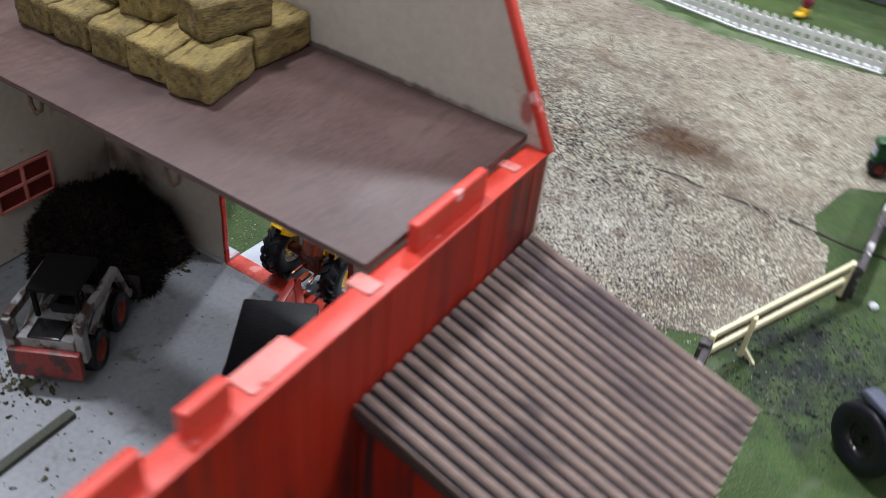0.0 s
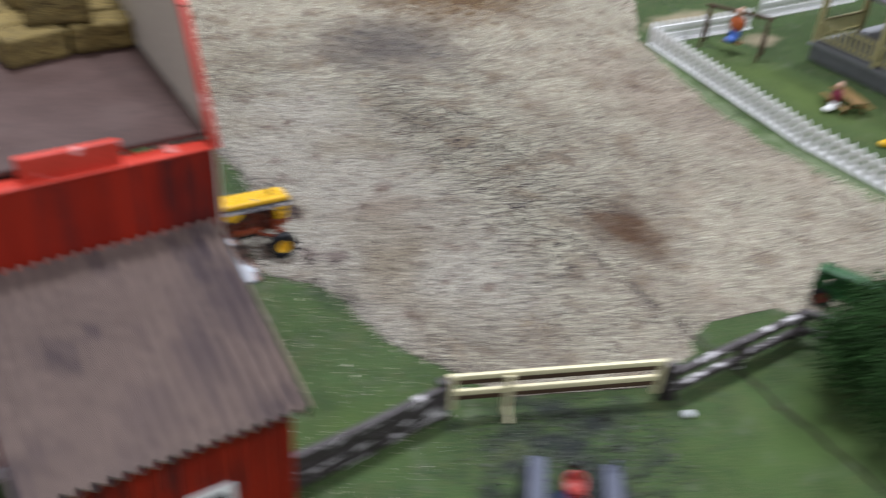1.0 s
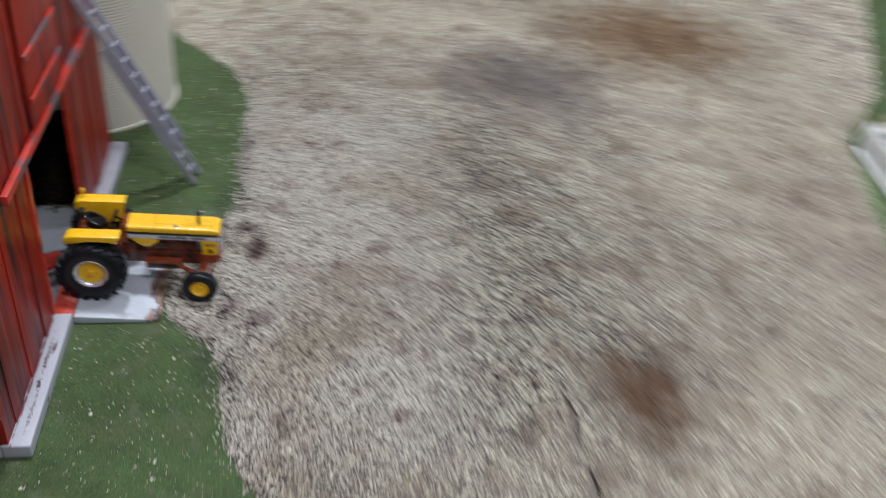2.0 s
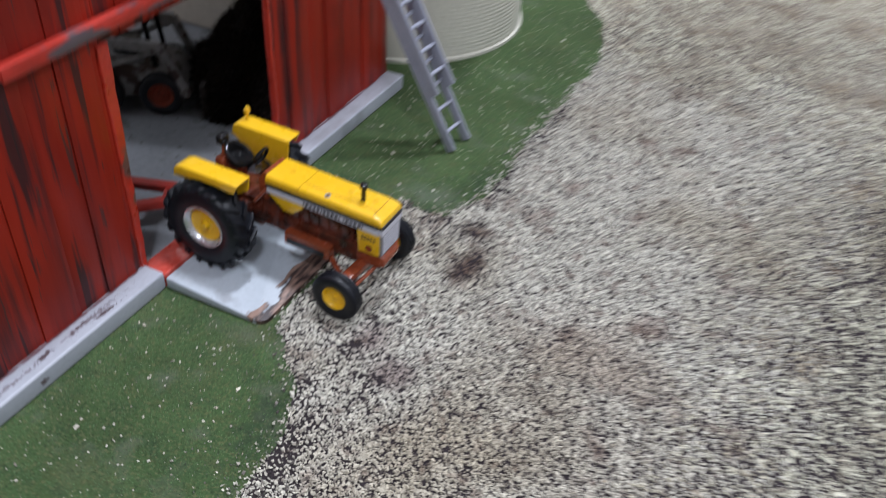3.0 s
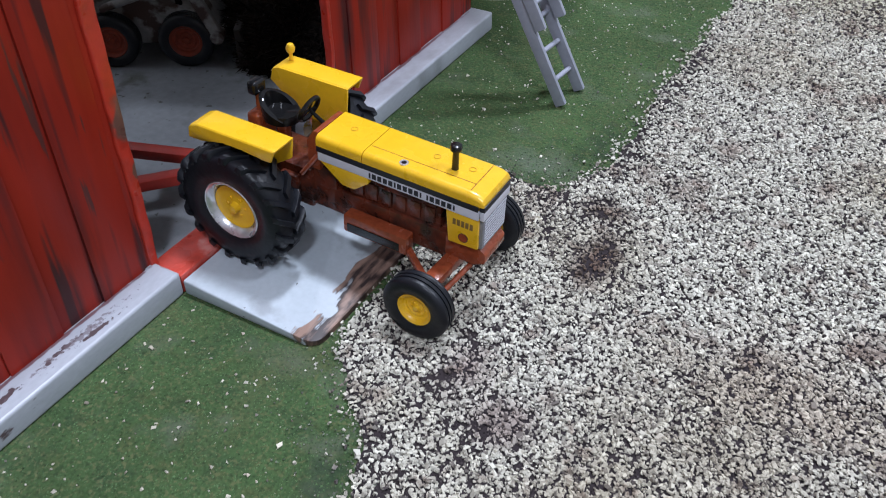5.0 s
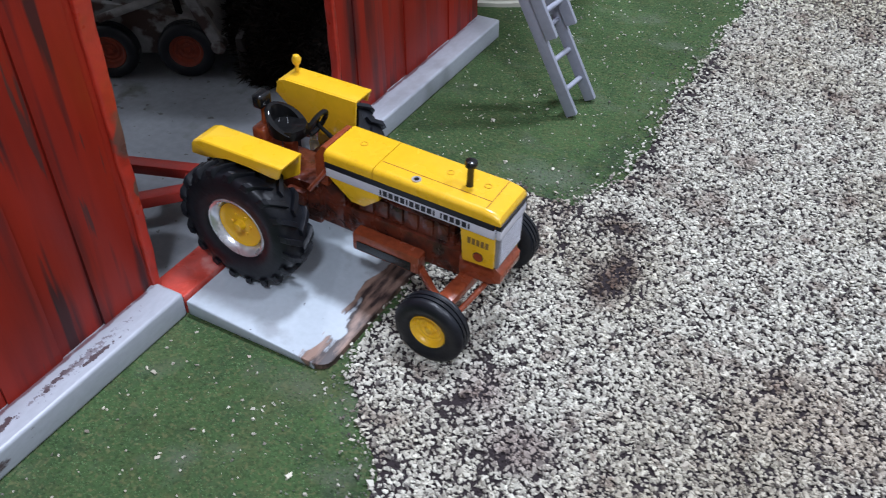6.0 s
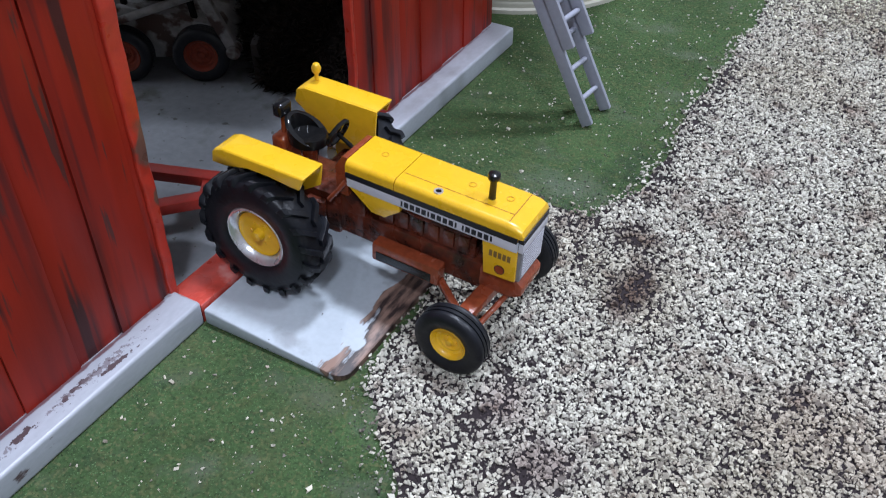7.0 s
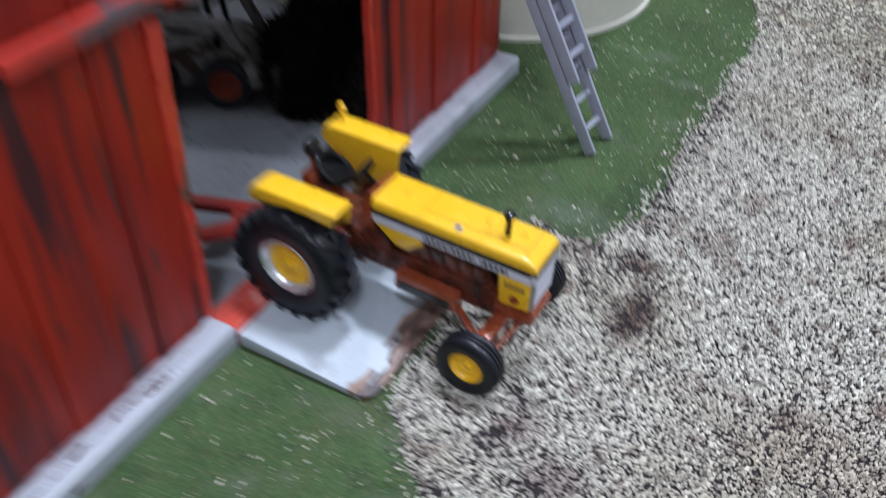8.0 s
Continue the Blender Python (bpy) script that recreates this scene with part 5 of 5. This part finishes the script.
def skid_loader():
    t = thing("skid_loader", (-6.9, 6.95, 0.41), "dirty white skid loader with red wheels and a red rear door", "skid loader", (0, 0, 30))
    t.scale = (1.2, 1.2, 1.2)
    for x in (-0.82, 0.80):
        for s in (-1, 1):
            wheel_parts(t, (x, s * 0.86, 0.60), 0.60, 0.46, 0.34, s, (RUBBER, DULLRED, DULLRED), ribs=4)
    bm = B()
    prism(bm, [(-1.75, 0.45), (1.35, 0.40), (1.5, 0.8), (1.2, 1.15), (-0.2, 1.5), (-1.75, 1.75)], -0.78, 0.78, "y", 0.08)
    part("body", bm, LOADER, t)
    part("rear_door", box(B(), -1.98, -1.76, -0.98, 0.98, 0.5, 1.45, 0.06), mat("grimy_red_enamel", (0.22, 0.02, 0.015), 0.45, vary=0.3, spots=(0.05, 0.02, 0.015), spot_at=0.5, spot_scale=1.5), t, "red rear door")
    part("rear_grille", box(B(), -1.74, -1.0, -0.45, 0.45, 1.72, 1.80, 0.03), BLACK, t)
    for s in (-1, 1):
        bm = B()
        beam(bm, (-1.6, s * 0.95, 1.0), (-1.55, s * 0.95, 2.3), 0.26, 0.34, 0.05)
        beam(bm, (-1.6, s * 0.95, 2.25), (1.0, s * 0.95, 2.0), 0.22, 0.30, 0.05)
        beam(bm, (0.95, s * 0.95, 2.05), (1.50, s * 0.95, 0.72), 0.20, 0.24, 0.05)
        rod(bm, (1.50, s * 0.80, 0.70), (1.50, s * 1.10, 0.70), 0.15, seg=14)
        rod(bm, (-0.9, s * 0.9, 1.3), (0.9, s * 0.9, 1.9), 0.09, seg=10)
        part("lift_arm", bm, LOADER, t, "dirty white lift arm")
        bm = B()
        beam(bm, (-0.7, s * 0.6, 1.5), (-0.7, s * 0.6, 2.6), 0.12, 0.12, 0.02)
        beam(bm, (0.7, s * 0.6, 1.2), (0.55, s * 0.6, 2.6), 0.12, 0.12, 0.02)
        part("cab_post", bm, MATT, t)
    part("cab_roof", box(B(), -0.85, 0.7, -0.7, 0.7, 2.55, 2.70, 0.05), MATT, t)
    part("cab_seat", box(B(), -0.5, 0.2, -0.35, 0.35, 1.5, 1.9, 0.08), BLACK, t)
    bm = B()
    prism(bm, [(1.9, 0.1), (2.9, 0.06), (2.95, 0.14), (2.1, 0.3), (2.05, 0.95), (1.9, 0.95)], -1.2, 1.2, "y", 0.03)
    part("bucket", bm, mat("rusty_bucket", (0.016, 0.011, 0.009), 0.7, vary=0.3), t)


skid_loader()


def shaggy_pile(name, at, rx, ry, h, count, label, category, material, length=0.5, seed=1):
    """A heap covered with many short blades."""
    rnd = random.Random(seed)
    bm = B()
    bmesh.ops.create_icosphere(bm, subdivisions=4, radius=1.0)
    for v in bm.verts:
        k = 1 + 0.22 * noise.noise(v.co * 2.3)
        v.co = Vector((min(2.45, v.co.x * rx * k), min(2.25, v.co.y * ry * k), max(0.0, v.co.z) * h * k))
    for i in range(count):
        a, u = rnd.uniform(0, 2 * math.pi), rnd.uniform(0.0, 1.0)
        c = math.sqrt(max(0.0, 1 - u * u))
        k = 1 + 0.22 * noise.noise(Vector((c * math.cos(a), c * math.sin(a), u)) * 2.3)
        p = Vector((min(2.4, rx * c * math.cos(a) * k), min(2.2, ry * c * math.sin(a) * k), h * u * k))
        d = (Vector((p.x / rx**2, p.y / ry**2, p.z / h**2 + 0.02)).normalized() + Vector((rnd.uniform(-1, 1), rnd.uniform(-1, 1), rnd.uniform(-0.6, 0.9)))).normalized()
        e = d.cross(Vector((rnd.uniform(-1, 1), rnd.uniform(-1, 1), rnd.uniform(-1, 1)))).normalized() * rnd.uniform(0.02, 0.06)
        q = p + d * rnd.uniform(0.4, 1.0) * length
        q.z = max(q.z, 0.02)
        q.x, q.y = min(q.x, 2.5), min(q.y, 2.3)
        bm.faces.new([bm.verts.new(w) for w in (p - e, p + e, q)])
    ob = part(name, bm, material, None, "", 180)
    ob.matrix_world = pose(*[c * CM for c in at])
    return tagged(ob, label, category, kind="stuff")


shaggy_pile("bedding_heap", (-3.2, 9.7, 0.41), 2.8, 2.6, 3.0, 8500, "dark shaggy heap of bedding in the barn corner", "heap", PILE)

rnd = np.random.default_rng(12)
px = np.concatenate([rnd.normal(-9.4, 0.5, 160), rnd.uniform(-13.5, -8.4, 120), rnd.normal(-2.0, 0.5, 70)])
py = np.concatenate([rnd.normal(7.2, 0.6, 160), rnd.uniform(1.0, 7.5, 120), rnd.normal(7.4, 0.3, 70)])
tagged(grains("floor_litter", px, py, rnd.uniform(0.42, 0.46, len(px)), rnd.lognormal(-2.9, 0.5, len(px)), LITTER, "", rnd), "dark crumbs and straw litter on the barn floor", "litter")

bm = B()
beam(bm, (-9.2, 4.4, 0.51), (-12.4, 4.3, 0.51), 0.34, 0.2, 0.04)
tagged(part("loose_timber", bm, mat("dark_green_timber", (0.05, 0.055, 0.04), 0.8, vary=0.3, bump=0.4)), "dark green timber lying on the barn floor", "timber")


def bale(at, turn, size=(2.25, 1.40, 1.08)):
    ob = bale_mesh_object(size)
    ob.matrix_world = pose(at[0] * CM, at[1] * CM, at[2] * CM, 0, 0, turn)
    return tagged(ob, "compressed yellow-brown straw bale stacked on the loft floor", "straw bale", "straw bales on the loft")


def bale_mesh_object(size):
    bm = B()
    lx, ly, lz = size
    box(bm, -lx / 2, lx / 2, -ly / 2, ly / 2, 0, lz, 0.16, 3)
    bmesh.ops.subdivide_edges(bm, edges=[e for e in bm.edges if e.calc_length() > 0.4], cuts=7, use_grid_fill=True)
    sh = random.random() * 50
    for v in bm.verts:
        v.co += noise.noise_vector(v.co * 2.2 + Vector((sh, 0, 0))) * 0.07 + noise.noise_vector(v.co * 7 + Vector((0, sh, 0))) * 0.035
        v.co.z = max(0.0, v.co.z)
    return part("straw_bale", bm, HAY, None, "", 70)


LZ = LOFT_Z + 0.002
for x, y, layer, turn in ((-4.40, 1.95, 0, 11), (-4.35, 3.42, 0, 8), (-4.40, 4.90, 0, 7), (-4.45, 6.40, 0, 5), (-4.50, 7.90, 0, 3),
                          (-1.90, 2.20, 0, -3), (-1.80, 3.80, 0, -2), (-1.85, 5.35, 0, 2), (-1.80, 6.95, 0, 0), (-1.85, 8.55, 0, 2),
                          (-3.20, 2.55, 1, -12), (-3.45, 4.70, 1, 12), (-3.30, 6.40, 1, 3)):
    bale((x + 0.12, y + 0.12, LZ + 1.09 * layer), turn)


# ---- silo and ladder ----
def silo():
    t = thing("silo", (-2.9, 18.9, 0), "cream ribbed toy silo beside the barn", "silo")
    R, H, pitch = 4.7, 26.0, 0.16
    prof = [(R + 0.1, 0.0), (R + 0.1, 0.12), (R, 0.16)]
    z = 0.2
    while z < H:
        prof += [(R, z), (R + 0.016, z + pitch * 0.3), (R + 0.016, z + pitch * 0.7), (R, z + pitch)]
        z += pitch
    bm = B()
    lathe(bm, prof, 96, Matrix.Rotation(math.pi / 2, 4, "X"))
    part("silo_wall", bm, SILO, t, "cream horizontally ribbed wall", 25)
    bm = B()
    lathe(bm, [(R + 0.08, H), (R * 0.95, H + 1.2), (R * 0.7, H + 3.0), (R * 0.35, H + 4.1), (0.01, H + 4.4)], 48, Matrix.Rotation(math.pi / 2, 4, "X"))
    part("silo_dome", bm, SILVER, t)


silo()


def ladder():
    foot_a, foot_b = Vector((3.68, 9.81, 0)), Vector((3.78, 10.76, 0))
    mid = (foot_a + foot_b) / 2
    top = Vector((-0.36, 9.65, 8.6))
    across = (foot_b - foot_a).normalized()
    way = (top - mid).normalized()
    t = thing("ladder", tuple(mid), "grey plastic extension ladder leaning against the barn corner", "ladder")
    front = across.cross(way).normalized()
    if front.x < 0:
        front = -front
    L = (top - mid).length + 1.0
    foot = Vector((0, 0, 0.06))
    for w, a, b, off in ((0.47, 0.0, L * 0.72, 0.0), (0.46, 2.05, L + 1.4, 0.30)):
        for s in (-1, 1):
            bm = B()
            beam(bm, across * w * s + way * a + front * off + foot, across * w * s + way * b + front * off + foot, 0.15, 0.28, 0.03)
            part("rail", bm, LADDER, t)
        d = a + 0.66
        while d < b - 0.1:
            bm = B()
            rod(bm, across * -w + way * d + front * off + foot, across * w + way * d + front * off + foot, 0.065, seg=10)
            part("rung", bm, LADDER, t)
            d += 0.80


ladder()


# ---- fences ----
def split_rail_fence(points, label, heights=(0.28, 0.70, 1.12, 1.54)):
    t = thing("split_rail_fence", (*points[0], 0), label, "fence")
    ox, oy = points[0]
    rnd = random.Random(4)
    for (ax, ay), (bx, by) in zip(points, points[1:]):
        n = max(1, round(math.hypot(bx - ax, by - ay) / 3.6))
        for i in range(n):
            p = Vector((ax + (bx - ax) * i / n - ox, ay + (by - ay) * i / n - oy, 0))
            q = Vector((ax + (bx - ax) * (i + 1) / n - ox, ay + (by - ay) * (i + 1) / n - oy, 0))
            for post in ([p, q] if i == n - 1 else [p]):
                bm = B()
                box(bm, -0.17, 0.17, -0.17, 0.17, 0, rnd.uniform(1.5, 1.68), 0.06, 2, Matrix.Translation(post) @ Matrix.Rotation(rnd.uniform(-0.06, 0.06), 4, "X"))
                part("post", bm, BARK, t)
            for z in heights:
                bm = B()
                beam(bm, p + Vector((0, 0, z + rnd.uniform(-0.08, 0.08))) - (q - p) * 0.06, q + Vector((0, 0, z + rnd.uniform(-0.08, 0.08))) + (q - p) * 0.06, 0.30, 0.36, 0.08)
                part("rail", bm, BARK, t)


split_rail_fence([(-0.6, -11.9), (5.8, -11.4)], "weathered dark split-rail fence between barn and gate")
split_rail_fence([(14.7, -14.9), (22.4, -14.8), (25.5, -19.5), (27.5, -25)], "weathered dark split-rail fence along the lane", (0.55, 1.5))


def field_gate():
    a, b = Vector((6.05, -11.35, 0)), Vector((14.15, -14.6, 0))
    t = thing("field_gate", tuple(a), "cream plastic field gate with two boards and a brace", "gate")
    d = b - a
    for z in (1.90, 1.10):
        bm = B()
        beam(bm, Vector((0, 0, z + 0.09)), d + Vector((0, 0, z + 0.09)), 0.17, 0.24, 0.04)
        board = part("gate_board", bm, CREAM, t)
        # separate dark strip set below each cream board
        bm = B()
        beam(bm, d * 0.02 + Vector((0, 0, z - 0.15)), d * 0.98 + Vector((0, 0, z - 0.15)), 0.13, 0.235, 0.03)
        part("lower_edge", bm, DKWOOD, board, "dark brown strip under the gate board")
    for f in (0.015, 0.985):
        bm = B()
        beam(bm, d * f + Vector((0, 0, 0.35)), d * f + Vector((0, 0, 2.1)), 0.22, 0.3, 0.04)
        part("gate_stile", bm, CREAM, t)
    n = Vector((d.y, -d.x, 0)).normalized()
    bm = B()
    beam(bm, d * 0.27 + n * 0.12 + Vector((0, 0, 0.0)), d * 0.27 + n * 0.12 + Vector((0, 0, 2.0)), 0.2, 0.26, 0.04)
    beam(bm, d * 0.27 + n * 0.1 + Vector((0, 0, 0.45)), d * 0.27 + n * 0.75 + Vector((0, 0, 0.04)), 0.14, 0.16, 0.03)
    part("gate_leg", bm, CREAM, t)
    for f in (-0.02, 1.03):
        bm = B()
        box(bm, -0.22, 0.22, -0.22, 0.22, 0, 1.9, 0.08, 2, Matrix.Translation(d * f))
        part("gate_post", bm, BARK, t, "weathered gate post")


field_gate()


def pebble(at, r, label="pale stone lying on the grass"):
    bm = B()
    bmesh.ops.create_icosphere(bm, subdivisions=2, radius=r)
    for v in bm.verts:
        v.co *= 1 + 0.25 * noise.noise(v.co * 3 + Vector(at))
        v.co.z = v.co.z * 0.6 + r * 0.45
    ob = part("pale_stone", bm, STONE)
    ob.matrix_world = pose(*[c * CM for c in at])
    tagged(ob, label, "stone")


pebble((14.6, -15.95, 0), 0.22)


def picket_fence(points, label):
    t = thing("picket_fence", (*points[0], 0), label, "fence", group="picket fences")
    ox, oy = points[0]
    for (ax, ay), (bx, by) in zip(points, points[1:]):
        d = Vector((bx - ax, by - ay, 0))
        L = d.length
        u = d / L
        o = Vector((ax - ox, ay - oy, 0))
        nrm = Vector((-u.y, u.x, 0))
        for z in (0.45, 1.12):
            bm = B()
            beam(bm, o + Vector((0, 0, z)), o + d + Vector((0, 0, z)), 0.16, 0.34, 0.03)
            part("fence_rail", bm, WHITE, t)
        n = int(L / 0.62)
        bm = B()
        prism(bm, [(-0.19, 0.08), (0.19, 0.08), (0.19, 1.42), (0.0, 1.68), (-0.19, 1.42)], -0.06, 0.06, "y", 0.02)
        first = part("picket", bm, WHITE, t)
        turn = math.degrees(math.atan2(u.y, u.x))
        for i in range(n + 1):
            p = o + u * (i * L / n) + nrm * 0.13
            if i == 0:
                ob = first
            else:
                ob = first.copy()
                scene.collection.objects.link(ob)
            ob.matrix_local = pose(p.x * CM, p.y * CM, 0, 0, 0, turn)
        bm = B()
        beam(bm, o + Vector((0, 0, 0.05)), o + d + Vector((0, 0, 0.05)), 0.8, 0.1, 0.02)
        part("fence_base", bm, WHITE, t)


picket_fence([(38.6, -11.2), (38.4, -2.0), (40.9, 14.6), (51.0, 13.9)], "white plastic picket fence round the house yard")
picket_fence([(53.8, 15.2), (66.0, 15.0)], "white plastic picket fence beyond the yard opening")


# ---- house with porch ----
def house():
    t = thing("farm_house", (50.2, 7.6, 0), "cream toy farmhouse with a railed porch and dark roof", "house")
    W, D = 22.0, 18.0      # along -y and +x
    part("porch_skirt", box(B(), 0.2, D, -W, -0.2, 0, 1.15, 0.05), GREYBLOCK, t, "dark grey porch skirting")
    part("porch_deck", box(B(), 0, D, -W, 0, 1.16, 1.4, 0.05), mat("grey_porch_deck", (0.28, 0.29, 0.31), 0.7, vary=0.1), t)
    part("house_wall", box(B(), 4.6, D, -W, -4.6, 1.41, 8.0), SIDING, t, "cream clapboard wall")
    for y in (-8.0, -14.0):
        w = part("house_window", box(B(), 4.45, 4.59, y - 1.0, y + 1.0, 3.2, 6.2, 0.03), WHITE, t)
        part("pane", box(B(), 4.40, 4.445, y - 0.8, y + 0.8, 3.4, 6.0), BLACK, w)
    part("house_door", box(B(), 4.45, 4.59, -11.9, -10.4, 1.42, 5.8, 0.03), DKWOOD, t)
    part("house_window", box(B(), 7.5, 9.5, -4.59, -4.45, 3.2, 6.2, 0.03), BLACK, t)
    posts = [(0.3, -0.3), (0.3, -5.5), (0.3, -10.8), (0.3, -16.2), (0.3, -21.5), (5.5, -0.3), (10.8, -0.3), (16.0, -0.3)]
    for x, y in posts:
        part("porch_post", box(B(), x - 0.2, x + 0.2, y - 0.2, y + 0.2, 1.41, 6.4, 0.04), SIDING, t)
    first = None
    for axis in (0, 1):
        for a, b in ((0, 5.2), (5.2, 10.5), (10.5, 15.9)):
            if axis == 1 and a == 5.2:
                continue       # porch steps
            for z in (1.75, 2.95):
                bm = B()
                if axis == 0:
                    box(bm, 0.2, 0.4, -0.4 - b, -0.3 - a, z, z + 0.18, 0.03)
                else:
                    box(bm, 0.4 + a, 0.3 + b, -0.4, -0.2, z, z + 0.18, 0.03)
                part("railing_bar", bm, SIDING, t)
            k = int((b - a) / 0.42)
            for i in range(1, k):
                u = a + (b - a) * i / k + 0.3
                if first is None:
                    first = ob = part("baluster", box(B(), -0.08, 0.08, -0.08, 0.08, 1.9, 2.96, 0.02, 1), SIDING, t)
                else:
                    ob = first.copy()
                    scene.collection.objects.link(ob)
                x, y = (0.3, -u) if axis == 0 else (u, -0.3)
                ob.matrix_local = pose(x * CM, y * CM, 0)
    bm = B()
    prism(bm, [(-0.9, 6.4), (4.8, 8.2), (D, 8.2), (D, 7.9), (4.8, 7.9), (-0.9, 6.1)], -W - 0.8, 0.9, "y", 0.04)
    part("porch_roof", bm, SLATE, t, "grey-purple shingle porch roof")
    bm = B()
    prism(bm, [(4.0, 8.21), (D + 1, 8.21), (D / 2 + 2.5, 15.0)], -W - 0.8, -3.8, "y", 0.04)
    part("main_roof", bm, SLATE, t)


house()


def swing_set():
    t = thing("swing_set", (45.7, 10.9, 0), "dark wooden toy swing set on the lawn", "swing set", (0, 0, -62))
    for x in (-2.2, 2.2):
        bm = B()
        for y in (-0.9, 0.9):
            beam(bm, (x, y, 0), (x, 0, 3.1), 0.2, 0.2, 0.03)
        part("frame_leg", bm, DKWOOD, t)
    part("top_bar", beam(B(), (-2.5, 0, 3.12), (2.5, 0, 3.12), 0.22, 0.22, 0.03), DKWOOD, t)
    for y in (-0.55, 0.55):
        part("swing_rope", rod(B(), (y, 0, 0.8), (y, 0, 3.05), 0.04, seg=6), DKWOOD, t)
    part("swing_seat", box(B(), -0.7, 0.7, -0.35, 0.35, 0.72, 0.85, 0.03), OCHRE, t)


swing_set()


def doll(at, turn, shirt, trousers, label, size=1.2):
    """A seated plastic figurine, as one plain mesh of rounded forms."""
    bm = B()
    for ctr, rad, idx in (((0, 0, 0.35), (0.28, 0.3, 0.3), 1), ((0.4, 0, 0.2), (0.42, 0.28, 0.18), 1), ((0, 0, 0.9), (0.27, 0.36, 0.45), 0), ((0.02, 0, 1.5), (0.22, 0.2, 0.25), 2)):
        made = bmesh.ops.create_icosphere(bm, subdivisions=2, radius=1.0, matrix=Matrix.Translation(ctr) @ Matrix.Diagonal((*rad, 1)))["verts"]
        for f in {f for v in made for f in v.link_faces}:
            f.material_index = idx
    ob = part("toy_figurine", bm, [shirt, trousers, SKIN], None, "", 180)
    ob.matrix_world = pose(*[c * CM for c in at], 0, 0, turn) @ Matrix.Scale(size, 4)
    tagged(ob, label, "figurine")


ORANGE = mat("orange_plastic", (0.55, 0.12, 0.03), 0.5)
DENIM = mat("blue_plastic", (0.05, 0.13, 0.42), 0.5)
MAROON = mat("maroon_plastic", (0.22, 0.02, 0.05), 0.5)
doll((45.7, 10.9, 0.86), 200, ORANGE, DENIM, "seated toy figurine in orange and blue on the swing", 1.5)
doll((44.4, 0.4, 0.02), 180, MAROON, WHITE, "toy figurine in maroon and white beside the picnic table")
doll((43.6, -4.8, 0.02), 160, MAROON, YELLOW, "toy figurine in maroon and yellow on the lawn")


def picnic_table():
    t = thing("picnic_table", (45.6, 0.3, 0), "ochre wooden toy picnic table with benches on the lawn", "picnic table", (0, 0, 70))
    t.scale = (0.8, 0.8, 0.8)
    for i in range(4):
        part("table_plank", box(B(), -1.8, 1.8, -0.72 + i * 0.37, -0.40 + i * 0.37, 1.15, 1.25, 0.02), OCHRE, t)
    for s in (-1, 1):
        part("bench_plank", box(B(), -1.8, 1.8, s * 1.25 - 0.2, s * 1.25 + 0.2, 0.62, 0.72, 0.02), OCHRE, t)
    for x in (-1.2, 1.2):
        bm = B()
        for s in (-1, 1):
            beam(bm, (x, s * 1.0, 0), (x, s * 0.4, 1.14), 0.16, 0.16, 0.02)
        beam(bm, (x + 0.12, -1.35, 0.56), (x + 0.12, 1.35, 0.56), 0.12, 0.12, 0.02)
        part("table_leg", bm, OCHRE, t)


picnic_table()


# ---- tree ----
def round_tree(at, height, spread, seed, label):
    t = thing("toy_tree", at, label, "tree")
    rnd = random.Random(seed)
    bm = B()
    rod(bm, (0, 0, 0), (0.1, 0.05, height * 0.5), 0.42, 0.28, 12)
    for i in range(7):
        a = rnd.uniform(0, 6.28)
        rod(bm, (0.05, 0.02, height * rnd.uniform(0.25, 0.48)), (math.cos(a) * spread * 0.6, math.sin(a) * spread * 0.6, height * rnd.uniform(0.45, 0.75)), 0.16, 0.05, 8)
    part("trunk", bm, TRUNK, t)
    bm = B()
    clumps = []
    for i in range(110):
        a, u = rnd.uniform(0, 6.28), rnd.uniform(-0.75, 1)
        c = math.sqrt(1 - u * u)
        k = rnd.uniform(0.6, 1.0)
        clumps.append(Vector((math.cos(a) * c * spread * k, math.sin(a) * c * spread * k, height * 0.56 + u * height * 0.42 * k)))
    verts, faces = [], []
    for c in clumps:
        for j in range(300):
            d = Vector((rnd.gauss(0, 1), rnd.gauss(0, 1), rnd.gauss(0, 1))).normalized()
            p = c + d * rnd.uniform(0.2, 1.0) * spread * 0.28
            e = Vector((rnd.gauss(0, 1), rnd.gauss(0, 1), rnd.gauss(0, 1))).normalized()
            f = d.cross(e).normalized()
            s = rnd.uniform(0.05, 0.10)
            k = len(verts)
            verts += [p - e * s, p + f * s * 0.7, p + e * s, p - f * s * 0.7 + d * s * 0.4]
            faces.append((k, k + 1, k + 2, k + 3))
    me = bpy.data.meshes.new("crown")
    me.from_pydata([v * CM for v in verts], [], faces)
    me.materials.append(LEAF)
    ob = new("crown", me)
    ob.parent = t


round_tree((23.3, -20.4, 0), 5.3, 4.5, 8, "dark green leafy model tree beside the fence")
